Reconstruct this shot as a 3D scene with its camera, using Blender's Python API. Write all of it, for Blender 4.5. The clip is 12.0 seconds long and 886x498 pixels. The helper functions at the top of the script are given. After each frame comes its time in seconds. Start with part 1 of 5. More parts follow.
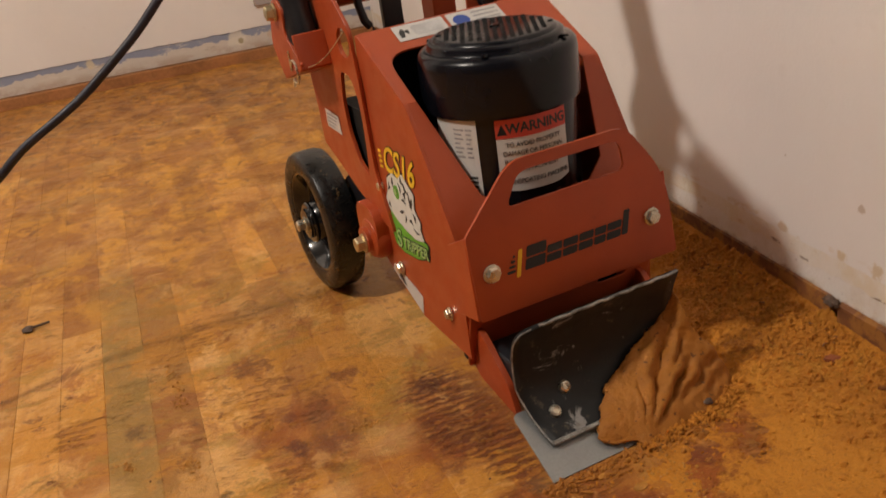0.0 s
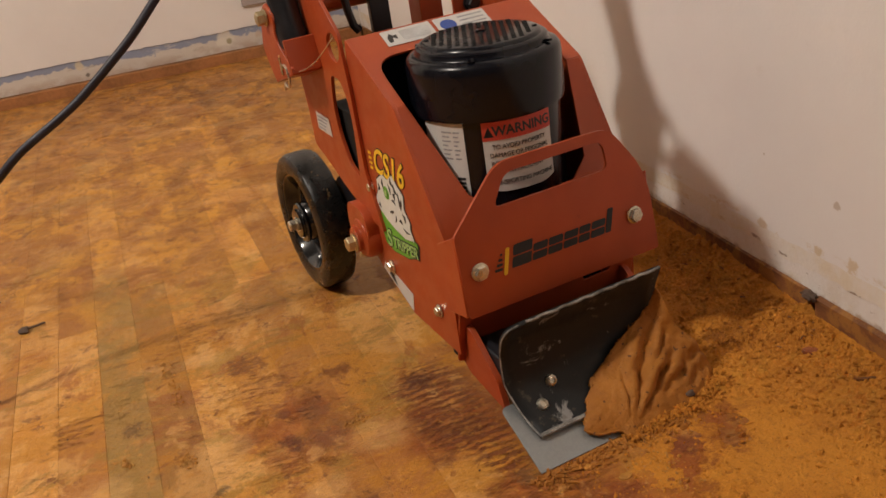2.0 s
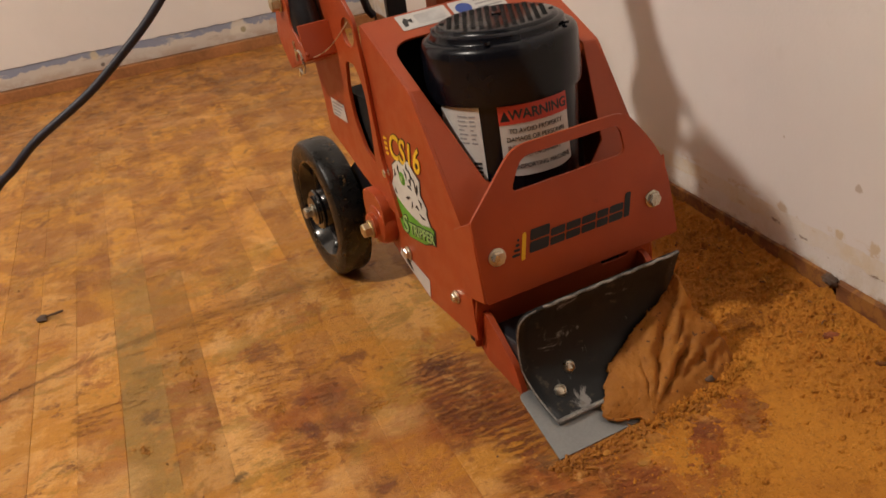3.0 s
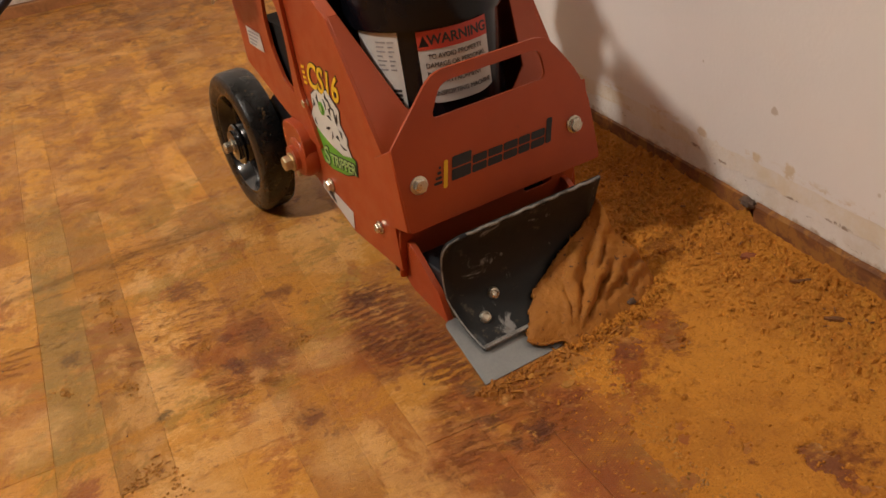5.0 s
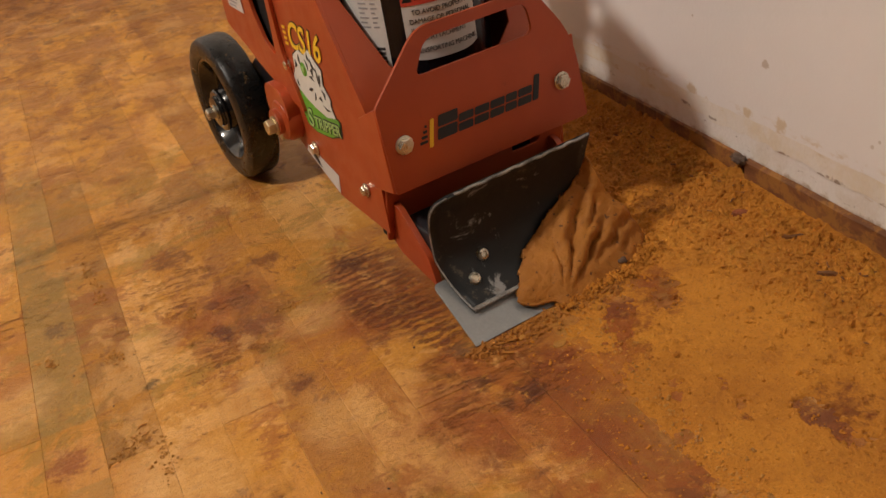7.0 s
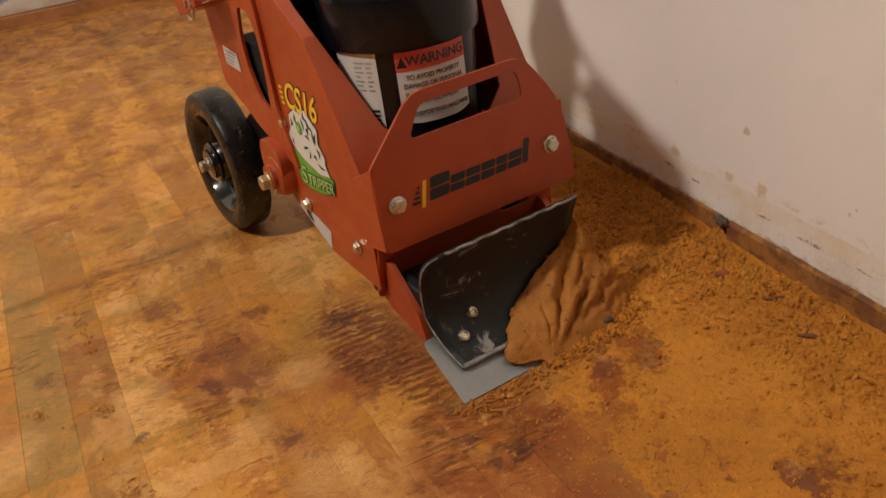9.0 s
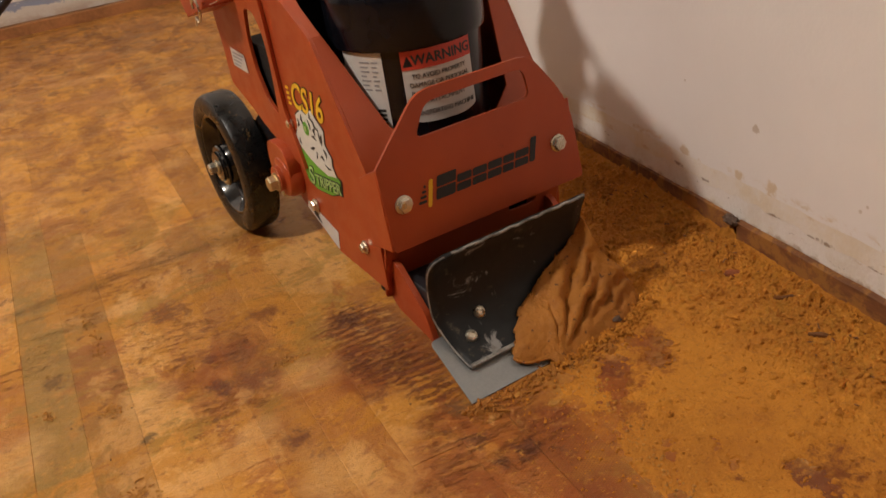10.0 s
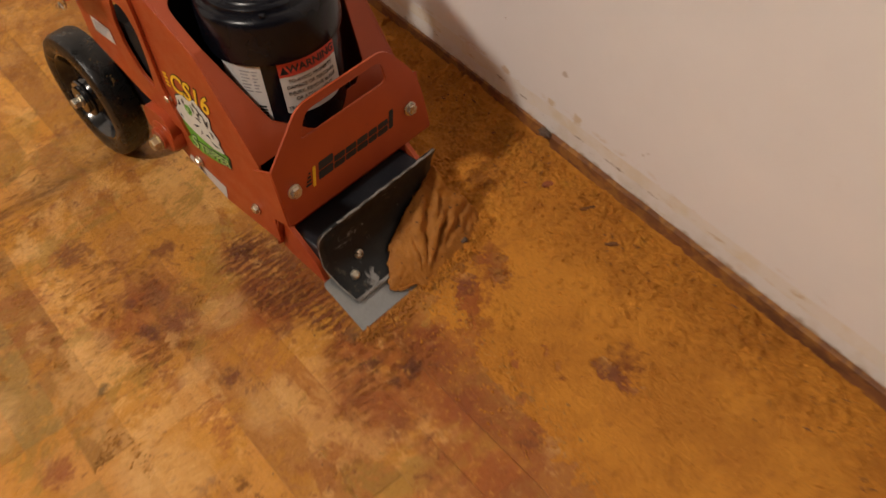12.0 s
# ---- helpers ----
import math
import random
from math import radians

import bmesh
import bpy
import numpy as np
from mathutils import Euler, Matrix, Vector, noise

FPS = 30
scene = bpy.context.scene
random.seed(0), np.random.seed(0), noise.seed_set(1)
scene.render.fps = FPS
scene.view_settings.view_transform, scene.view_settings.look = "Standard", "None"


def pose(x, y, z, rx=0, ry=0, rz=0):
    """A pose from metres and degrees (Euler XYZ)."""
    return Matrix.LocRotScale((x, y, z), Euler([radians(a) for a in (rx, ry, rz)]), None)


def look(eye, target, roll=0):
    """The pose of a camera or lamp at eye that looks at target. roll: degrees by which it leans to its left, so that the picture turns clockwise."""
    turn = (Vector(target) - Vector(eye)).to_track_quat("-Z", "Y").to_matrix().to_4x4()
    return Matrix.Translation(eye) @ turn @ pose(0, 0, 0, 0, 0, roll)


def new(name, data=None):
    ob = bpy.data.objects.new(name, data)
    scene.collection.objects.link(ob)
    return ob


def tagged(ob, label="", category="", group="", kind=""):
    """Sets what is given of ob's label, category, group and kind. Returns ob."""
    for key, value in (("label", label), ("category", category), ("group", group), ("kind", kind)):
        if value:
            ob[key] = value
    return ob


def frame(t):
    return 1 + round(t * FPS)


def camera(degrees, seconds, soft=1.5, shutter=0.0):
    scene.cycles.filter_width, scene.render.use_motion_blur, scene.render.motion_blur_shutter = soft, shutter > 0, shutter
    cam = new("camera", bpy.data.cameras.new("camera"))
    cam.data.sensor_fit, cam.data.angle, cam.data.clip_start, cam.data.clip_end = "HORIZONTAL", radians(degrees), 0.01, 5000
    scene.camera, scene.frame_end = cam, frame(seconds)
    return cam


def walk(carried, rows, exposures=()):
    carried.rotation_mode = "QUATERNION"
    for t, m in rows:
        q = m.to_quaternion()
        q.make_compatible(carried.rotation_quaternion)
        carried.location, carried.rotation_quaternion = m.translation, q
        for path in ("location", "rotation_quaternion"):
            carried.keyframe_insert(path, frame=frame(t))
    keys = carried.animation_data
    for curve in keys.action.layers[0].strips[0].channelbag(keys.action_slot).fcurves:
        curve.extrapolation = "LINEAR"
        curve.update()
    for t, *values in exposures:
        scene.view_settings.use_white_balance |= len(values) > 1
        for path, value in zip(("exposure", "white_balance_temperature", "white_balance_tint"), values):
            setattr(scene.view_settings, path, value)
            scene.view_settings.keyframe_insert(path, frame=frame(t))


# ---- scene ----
cam = camera(52.7, 12.0, soft=1.5, shutter=0.5)
PATH = [
    (0, (0.191, 0.112, 0.508), (0.642, 1.875, -0.322), -8.7),
    (0.5, (0.178, 0.094, 0.522), (0.695, 1.852, -0.278), -7.6),
    (1, (0.183, 0.086, 0.521), (0.74, 1.812, -0.321), -8.3),
    (1.5, (0.183, 0.089, 0.522), (0.678, 1.846, -0.295), -8.5),
    (2, (0.186, 0.092, 0.52), (0.658, 1.844, -0.32), -8.9),
    (2.5, (0.184, 0.093, 0.519), (0.644, 1.845, -0.328), -9.0),
    (3, (0.185, 0.096, 0.516), (0.619, 1.849, -0.343), -9.7),
    (3.5, (0.19, 0.103, 0.503), (0.645, 1.793, -0.464), -10.0),
    (3.7, (0.19, 0.103, 0.5), (0.663, 1.776, -0.487), -9.7),
    (5.5, (0.198, 0.09, 0.502), (0.739, 1.736, -0.496), -9.6),
    (6, (0.202, 0.088, 0.501), (0.744, 1.723, -0.516), -10.2),
    (6.5, (0.203, 0.098, 0.492), (0.725, 1.71, -0.57), -10.6),
    (7, (0.197, 0.1, 0.486), (0.727, 1.717, -0.565), -10.2),
    (7.5, (0.197, 0.101, 0.491), (0.729, 1.724, -0.55), -10.1),
    (7.7, (0.198, 0.098, 0.495), (0.731, 1.73, -0.531), -10.0),
    (9.3, (0.189, 0.094, 0.508), (0.794, 1.746, -0.444), -8.4),
    (9.5, (0.195, 0.086, 0.503), (0.776, 1.755, -0.435), -9.0),
    (10, (0.194, 0.093, 0.5), (0.768, 1.751, -0.459), -9.1),
    (10.5, (0.195, 0.096, 0.494), (0.853, 1.695, -0.512), -7.8),
    (11, (0.199, 0.108, 0.508), (0.905, 1.64, -0.567), -7.4),
    (11.2, (0.209, 0.152, 0.549), (0.940, 1.623, -0.592), -6.1),
    (11.5, (0.207, 0.177, 0.613), (0.927, 1.505, -0.698), -7.5),
    (12, (0.166, 0.118, 0.830), (0.860, 1.221, -0.687), -6.1),
]
EXPOSURES = [(0, 0.0), (11, 0.0), (12, -0.08)]
walk(cam, [(t, look(eye, target, roll)) for t, eye, target, roll in PATH], EXPOSURES)

# ---- world and lamps ----
RIGHT, BACK, CEIL = 0.762, 2.768, 2.52
LEFT, FRONT = -3.2, -2.6

world = bpy.data.worlds.new("world")
world.use_nodes = True
world.node_tree.nodes["Background"].inputs["Color"].default_value = (0.008, 0.008, 0.010, 1)
scene.world = world

LAMP = (-1.30, 0.70, 2.36)
bulb = bpy.data.lights.new("ceiling_bulb", "POINT")
bulb.energy, bulb.color, bulb.shadow_soft_size = 158.0, (1.0, 0.905, 0.80), 0.11
new("ceiling_bulb", bulb).matrix_world = pose(*LAMP)


# ---- material helpers ----
class Nodes:
    """A small wrapper to write node materials line by line."""

    def __init__(self, name):
        self.mat = bpy.data.materials.new(name)
        self.mat.use_nodes = True
        self.tree = self.mat.node_tree
        self.bsdf = self.tree.nodes["Principled BSDF"]

    def add(self, kind, **props):
        n = self.tree.nodes.new(kind)
        for k, v in props.items():
            setattr(n, k, v)
        return n

    def put(self, socket, value):
        if isinstance(value, bpy.types.NodeSocket):
            self.tree.links.new(value, socket)
        elif isinstance(value, tuple) and len(value) == 3 and socket.type == "RGBA":
            socket.default_value = (*value, 1)
        else:
            socket.default_value = value

    def pos(self, scale=(1, 1, 1), turn=0.0, local=False):
        if local:
            out = self.add("ShaderNodeTexCoord").outputs["Object"]
        else:
            out = self.add("ShaderNodeNewGeometry").outputs["Position"]
        m = self.add("ShaderNodeMapping")
        self.put(m.inputs["Vector"], out)
        m.inputs["Rotation"].default_value = (0, 0, radians(turn))
        m.inputs["Scale"].default_value = scale
        return m.outputs["Vector"]

    def noise(self, vec, scale, detail=4.0, rough=0.55, distort=0.0):
        n = self.add("ShaderNodeTexNoise")
        self.put(n.inputs["Vector"], vec)
        n.inputs["Scale"].default_value, n.inputs["Detail"].default_value = scale, detail
        n.inputs["Roughness"].default_value, n.inputs["Distortion"].default_value = rough, distort
        return n.outputs["Fac"]

    def ramp(self, fac, low, high, a=0.0, b=1.0):
        n = self.add("ShaderNodeMapRange")
        n.interpolation_type = "SMOOTHSTEP"
        self.put(n.inputs["Value"], fac)
        for key, v in zip(("From Min", "From Max", "To Min", "To Max"), (low, high, a, b)):
            n.inputs[key].default_value = v
        return n.outputs["Result"]

    def math(self, op, a, b=0.0):
        n = self.add("ShaderNodeMath", operation=op)
        self.put(n.inputs[0], a)
        self.put(n.inputs[1], b)
        return n.outputs[0]

    def mix(self, fac, a, b, blend="MIX"):
        n = self.add("ShaderNodeMix", data_type="RGBA", blend_type=blend)
        self.put(n.inputs[0], fac)
        self.put(n.inputs[6], a)
        self.put(n.inputs[7], b)
        return n.outputs[2]

    def axis(self, vec, which):
        n = self.add("ShaderNodeSeparateXYZ")
        self.put(n.inputs[0], vec)
        return n.outputs[which]

    def spot(self, vec, place, radius, edge, soft=0.62, reach=4.2):
        """1 inside a mark round a place, with an edge broken by noise."""
        n = self.add("ShaderNodeVectorMath", operation="DISTANCE")
        self.put(n.inputs[0], vec)
        n.inputs[1].default_value = place
        d = self.math("ADD", n.outputs["Value"], self.math("MULTIPLY", self.math("SUBTRACT", edge, 0.5), radius * reach))
        return self.ramp(d, radius * soft, radius, 1.0, 0.0)

    def bump(self, height, strength, distance=0.002):
        n = self.add("ShaderNodeBump")
        n.inputs["Strength"].default_value, n.inputs["Distance"].default_value = strength, distance
        self.put(n.inputs["Height"], height)
        self.put(self.bsdf.inputs["Normal"], n.outputs["Normal"])

    def done(self, colour, rough=0.5, metal=0.0, spec=None, coat=0.0):
        self.put(self.bsdf.inputs["Base Color"], colour)
        self.put(self.bsdf.inputs["Roughness"], rough)
        self.bsdf.inputs["Metallic"].default_value = metal
        if spec is not None:
            self.bsdf.inputs["Specular IOR Level"].default_value = spec
        self.bsdf.inputs["Coat Weight"].default_value = coat
        return self.mat


def plain(name, colour, rough=0.5, metal=0.0, vary=0.15, size=60.0, bump=0.0, coat=0.0, spec=None):
    """One surface with mottling at two scales."""
    n = Nodes(name)
    v = n.pos()
    big, small = n.noise(v, size * 0.25, 3), n.noise(v, size * 3, 3)
    k = n.math("ADD", n.math("MULTIPLY", big, 0.65), n.math("MULTIPLY", small, 0.35))
    dark = tuple(c * (1 - vary) for c in colour)
    light = tuple(min(1.0, c * (1 + vary)) for c in colour)
    col = n.mix(n.ramp(k, 0.3, 0.7), dark, light)
    if bump:
        n.bump(small, bump, 0.001)
    return n.done(col, n.ramp(big, 0.3, 0.7, max(0.03, rough - 0.08), min(1, rough + 0.08)), metal, spec, coat)


def make_floor_material():
    n = Nodes("strip_wood_with_adhesive")
    v = n.pos(turn=-3.0)
    info = n.add("ShaderNodeObjectInfo").outputs["Random"]
    grain = n.noise(n.pos((130, 4, 40), -3.0), 1.0, 5, 0.6)
    fine = n.noise(n.pos((620, 24, 40), -3.0), 1.0, 3, 0.6)
    speck = n.noise(v, 260.0, 4, 0.7)
    p = n.pos()
    edge = n.noise(v, 85.0, 9, 0.78, 0.4)
    rough_edge = n.noise(v, 11.0, 6, 0.66)
    # boards differ in tone
    ramp = n.add("ShaderNodeValToRGB")
    n.put(ramp.inputs[0], info)
    ramp.color_ramp.elements[0].color = (0.46, 0.215, 0.048, 1)
    ramp.color_ramp.elements[1].color = (0.72, 0.470, 0.200, 1)
    for at, c in ((0.14, (0.60, 0.320, 0.075)), (0.28, (0.70, 0.430, 0.160)), (0.42, (0.50, 0.255, 0.060)),
                  (0.56, (0.66, 0.365, 0.105)), (0.70, (0.42, 0.235, 0.060)), (0.84, (0.62, 0.335, 0.080))):
        e = ramp.color_ramp.elements.new(at)
        e.color = (*c, 1)
    ramp.color_ramp.interpolation = "CONSTANT"
    col = n.mix(n.ramp(grain, 0.40, 0.75, 0.0, 0.40), ramp.outputs[0], (0.42, 0.190, 0.045))
    # pale bare wood worn through
    worn = n.noise(n.pos((9, 4.2, 1), -3.0), 1.0, 6, 0.64, 0.4)
    col = n.mix(n.ramp(worn, 0.515, 0.57, 0.0, 0.72), col, (0.74, 0.480, 0.205))
    # a film of yellow and olive adhesive in broad smears
    smear = n.noise(n.pos((8.5, 12, 1), 8.0), 1.0, 10, 0.74, 0.6)
    film = n.ramp(smear, 0.49, 0.545)
    col = n.mix(n.math("MULTIPLY", film, 0.78), col, (0.56, 0.290, 0.036))
    olive = n.noise(n.pos((5.5, 6.5, 1), -20.0), 1.0, 10, 0.76, 0.5)
    col = n.mix(n.ramp(olive, 0.525, 0.575, 0.0, 0.70), col, (0.36, 0.235, 0.045))
    rust = n.noise(n.pos((9, 7, 1), 31.0), 1.0, 10, 0.76, 0.5)
    col = n.mix(n.ramp(rust, 0.535, 0.585, 0.0, 0.70), col, (0.36, 0.130, 0.026))
    # red-brown stains; those beside the blade also hold the machine's shade as colour
    red = n.noise(n.pos((17, 12, 1), 31.0), 1.0, 8, 0.72, 0.5)
    for place, radius in (((0.425, 0.60, 0), 0.145), ((0.455, 0.49, 0), 0.15), ((0.365, 0.80, 0), 0.09), ((0.22, 0.86, 0), 0.07), ((0.515, 0.63, 0), 0.08), ((0.58, 0.665, 0), 0.05), ((0.58, 0.455, 0), 0.05)):
        stain_and_shade = n.math("MULTIPLY", n.spot(p, place, radius, rough_edge, 0.35, 2.0), n.ramp(red, 0.38, 0.56, 0.40, 0.95))
        col = n.mix(stain_and_shade, col, (0.315, 0.098, 0.016))
    # old mastic and red-brown stain left in scrape lines across the boards
    lines = n.noise(n.pos((26, 150, 1), 12.0), 1.0, 6, 0.66, 0.5)
    where = n.noise(n.pos((6, 7, 1), 4.0), 1.0, 8, 0.70, 0.5)
    zone = n.math("MULTIPLY", n.spot(p, (0.372, 0.828, 0), 0.095, rough_edge, 0.2, 2.2), 0.6)
    # extra darkening by the blade, partly the machine's shade put into the colour
    zone = n.math("MAXIMUM", zone, n.math("MULTIPLY", n.spot(p, (0.41, 0.62, 0), 0.10, rough_edge, 0.2, 2.2), 0.55))
    zone = n.math("MAXIMUM", zone, n.math("MULTIPLY", n.spot(p, (0.10, 2.52, 0), 0.34, rough_edge, 0.2, 2.2), 0.8))
    zone = n.math("MAXIMUM", zone, n.math("MULTIPLY", n.spot(p, (0.20, 0.92, 0), 0.085, rough_edge, 0.2, 2.2), 0.5))
    reach = n.math("ADD", where, n.math("MULTIPLY", zone, 0.17))
    scrape = n.math("MULTIPLY", n.math("MULTIPLY", n.ramp(lines, 0.49, 0.55), n.ramp(n.noise(v, 80.0, 6, 0.74), 0.40, 0.50)), n.ramp(reach, 0.54, 0.62))
    col = n.mix(n.math("MULTIPLY", scrape, 0.50), col, (0.215, 0.074, 0.022))
    # combed ridges of old adhesive beside the blade
    ridge = n.math("SINE", n.math("ADD", n.math("MULTIPLY", n.axis(n.pos(turn=-8.0), 1), 590.0), n.math("MULTIPLY", n.noise(v, 26.0, 6, 0.68), 19.0)))
    streak = n.noise(n.pos((30, 240, 1), -8.0), 1.0, 6, 0.7, 0.4)
    combs = 0.0
    for place, radius in (((0.352, 0.872, 0), 0.050), ((0.364, 0.818, 0), 0.052), ((0.376, 0.765, 0), 0.044), ((0.384, 0.72, 0), 0.034)):
        comb = n.math("MULTIPLY", n.spot(p, place, radius, rough_edge, 0.45, 1.5), n.ramp(n.math("ADD", ridge, n.math("MULTIPLY", n.math("SUBTRACT", streak, 0.5), 9.0)), -0.30, 0.40))
        combs = n.math("MAXIMUM", combs, comb)
    col = n.mix(n.math("MULTIPLY", combs, 0.86), col, (0.150, 0.040, 0.014))
    scratch = n.math("MULTIPLY", n.math("SINE", n.math("ADD", n.math("MULTIPLY", n.axis(n.pos(turn=-3.0), 1), 2300.0), n.math("MULTIPLY", n.noise(v, 60.0, 3), 6.0))), n.math("SINE", n.math("MULTIPLY", n.axis(n.pos(turn=-3.0), 0), 1500.0)))
    hatch = n.math("MULTIPLY", n.spot(p, (0.435, 0.565, 0), 0.075, rough_edge, 0.4, 1.8), n.ramp(scratch, 0.1, 0.6, 0.0, 0.5))
    col = n.mix(hatch, col, (0.19, 0.060, 0.018))
    rag = n.noise(n.pos((38, 95, 1), 12.0), 1.0, 8, 0.74, 0.5)
    torn = n.math("ADD", rag, n.math("MULTIPLY", zone, 0.145))
    col = n.mix(n.ramp(torn, 0.570, 0.63, 0.0, 0.55), col, (0.295, 0.105, 0.026))
    col = n.mix(n.ramp(torn, 0.640, 0.72, 0.0, 0.60), col, (0.165, 0.056, 0.020))
    blot = n.noise(v, 24.0, 9, 0.75, 0.3)
    col = n.mix(n.ramp(blot, 0.585, 0.625, 0.0, 0.72), col, (0.20, 0.072, 0.020))
    pale = n.noise(n.pos((13, 9, 1), 20.0), 1.0, 9, 0.72, 0.3)
    col = n.mix(n.ramp(pale, 0.585, 0.635, 0.0, 0.55), col, (0.76, 0.52, 0.25))
    # one greenish board run
    g = n.noise(n.pos((14, 16, 1), 0.0), 1.0, 8, 0.7)
    gx = n.axis(n.pos(turn=-3.0), 0)
    band = n.math("MULTIPLY", n.ramp(gx, 0.0750, 0.0758), n.ramp(gx, 0.1222, 0.1230, 1.0, 0.0))
    gy = n.axis(p, 1)
    ends = n.math("MAXIMUM", n.math("MULTIPLY", n.ramp(gy, 0.783, 0.786), n.ramp(gy, 1.30, 1.50, 1.0, 0.2)), n.math("MULTIPLY", n.ramp(gy, 0.700, 0.703, 1.0, 0.0), 0.6))
    band = n.math("MULTIPLY", n.math("MULTIPLY", band, ends), n.ramp(g, 0.40, 0.54, 0.25, 1.0))
    col = n.mix(n.math("MULTIPLY", band, 0.70), col, (0.300, 0.235, 0.085))
    for place, radius, c in (((0.416, 0.606, 0), 0.017, (0.10, 0.034, 0.022)), ((0.394, 0.604, 0), 0.011, (0.12, 0.044, 0.022)),
                             ((0.207, 0.839, 0), 0.016, (0.11, 0.034, 0.020)), ((0.203, 0.897, 0), 0.013, (0.15, 0.046, 0.020)),
                             ((0.130, 0.801, 0), 0.011, (0.090, 0.060, 0.018)), ((0.252, 0.725, 0), 0.017, (0.17, 0.056, 0.022)),
                             ((0.241, 0.836, 0), 0.030, (0.22, 0.090, 0.040)), ((0.236, 0.885, 0), 0.022, (0.25, 0.110, 0.045)),
                             ((0.183, 1.018, 0), 0.030, (0.20, 0.075, 0.026)), ((0.275, 0.948, 0), 0.024, (0.19, 0.062, 0.020)),
                             ((0.353, 0.881, 0), 0.022, (0.13, 0.040, 0.016)), ((0.389, 0.686, 0), 0.016, (0.12, 0.060, 0.030)),
                             ((0.384, 0.639, 0), 0.014, (0.14, 0.056, 0.026)), ((0.333, 0.744, 0), 0.017, (0.20, 0.064, 0.018)),
                             ((0.055, 0.735, 0), 0.024, (0.30, 0.088, 0.022)), ((0.056, 0.951, 0), 0.018, (0.16, 0.090, 0.030)),
                             ((0.363, 0.557, 0), 0.020, (0.26, 0.095, 0.026)), ((0.429, 0.533, 0), 0.026, (0.27, 0.080, 0.018)),
                             ((0.451, 0.626, 0), 0.026, (0.27, 0.075, 0.018)), ((-0.025, 2.087, 0), 0.016, (0.04, 0.016, 0.010)),
                             ((0.28, 2.4, 0), 0.10, (0.20, 0.11, 0.04)), ((0.53, 0.66, 0), 0.022, (0.17, 0.045, 0.020)), ((0.578, 0.462, 0), 0.030, (0.17, 0.055, 0.024))):
        lim = n.math("MULTIPLY", n.spot(p, place, radius, edge, 0.3, 3.6), n.ramp(lines, 0.30, 0.5, 0.40, 0.82))
        col = n.mix(lim, col, c)
    col = n.mix(n.ramp(fine, 0.40, 0.8, 0.0, 0.16), col, (0.28, 0.125, 0.035))
    col = n.mix(n.ramp(speck, 0.60, 0.74, 0.0, 0.35), col, (0.17, 0.068, 0.022))
    col = n.mix(n.ramp(n.noise(v, 95.0, 6, 0.7), 0.60, 0.72, 0.0, 0.5), col, (0.68, 0.40, 0.115))
    flecks = n.noise(n.pos((70, 150, 1), 12.0), 1.0, 8, 0.76, 0.4)
    col = n.mix(n.ramp(flecks, 0.56, 0.64, 0.0, 0.38), col, (0.26, 0.092, 0.022))
    bits = n.noise(n.pos((95, 120, 1), -8.0), 1.0, 8, 0.76, 0.3)
    col = n.mix(n.ramp(bits, 0.56, 0.63, 0.0, 0.50), col, (0.66, 0.395, 0.085))
    for place, radius in (((0.268, 0.672, 0), 0.050), ((0.15, 0.655, 0), 0.065), ((0.142, 0.86, 0), 0.035), ((0.290, 0.815, 0), 0.036), ((0.225, 0.755, 0), 0.024), ((0.014, 0.84, 0), 0.05), ((0.137, 1.06, 0), 0.03), ((-0.03, 1.52, 0), 0.05)):
        bare = n.math("MULTIPLY", n.spot(p, place, radius, rough_edge, 0.3, 2.4), n.ramp(flecks, 0.35, 0.6, 0.58, 0.30))
        col = n.mix(bare, col, (0.78, 0.56, 0.31))
    # thicker yellow residue not yet stripped towards the back of the room
    far = n.ramp(n.math("ADD", n.axis(p, 1), n.math("MULTIPLY", n.math("SUBTRACT", rough_edge, 0.5), 1.2)), 1.05, 1.5)
    mottle = n.noise(n.pos((16, 11, 1), 15.0), 1.0, 9, 0.76, 0.6)
    coat = n.mix(n.ramp(mottle, 0.44, 0.56), (0.38, 0.180, 0.034), (0.62, 0.355, 0.068))
    coat = n.mix(n.ramp(n.noise(n.pos((22, 18, 1), 40.0), 1.0, 9, 0.77, 0.4), 0.525, 0.60, 0.0, 0.8), coat, (0.27, 0.098, 0.028))
    wall_side = n.ramp(gy, 1.75, 2.5, 0.0, 0.075)
    mud = n.math("ADD", n.noise(n.pos((9, 6, 1), 22.0), 1.0, 9, 0.72, 0.5), wall_side)
    coat = n.mix(n.ramp(mud, 0.515, 0.56, 0.0, 0.50), coat, (0.27, 0.115, 0.034))
    coat = n.mix(n.ramp(n.math("ADD", n.noise(n.pos((30, 22, 1), 26.0), 1.0, 8, 0.74, 0.4), wall_side), 0.585, 0.625, 0.0, 0.75), coat, (0.14, 0.055, 0.024))
    coat = n.mix(n.ramp(n.noise(n.pos((11, 5, 1), -3.0), 1.0, 7, 0.7, 0.3), 0.56, 0.66, 0.0, 0.6), coat, (0.72, 0.47, 0.19))
    coat = n.mix(n.ramp(n.noise(v, 120.0, 6, 0.72), 0.60, 0.68, 0.0, 0.55), coat, (0.20, 0.085, 0.030))
    col = n.mix(n.math("MULTIPLY", far, n.ramp(smear, 0.40, 0.52, 0.40, 0.80)), col, coat)
    tone = n.math("FRACT", n.math("MULTIPLY", info, 17.3))
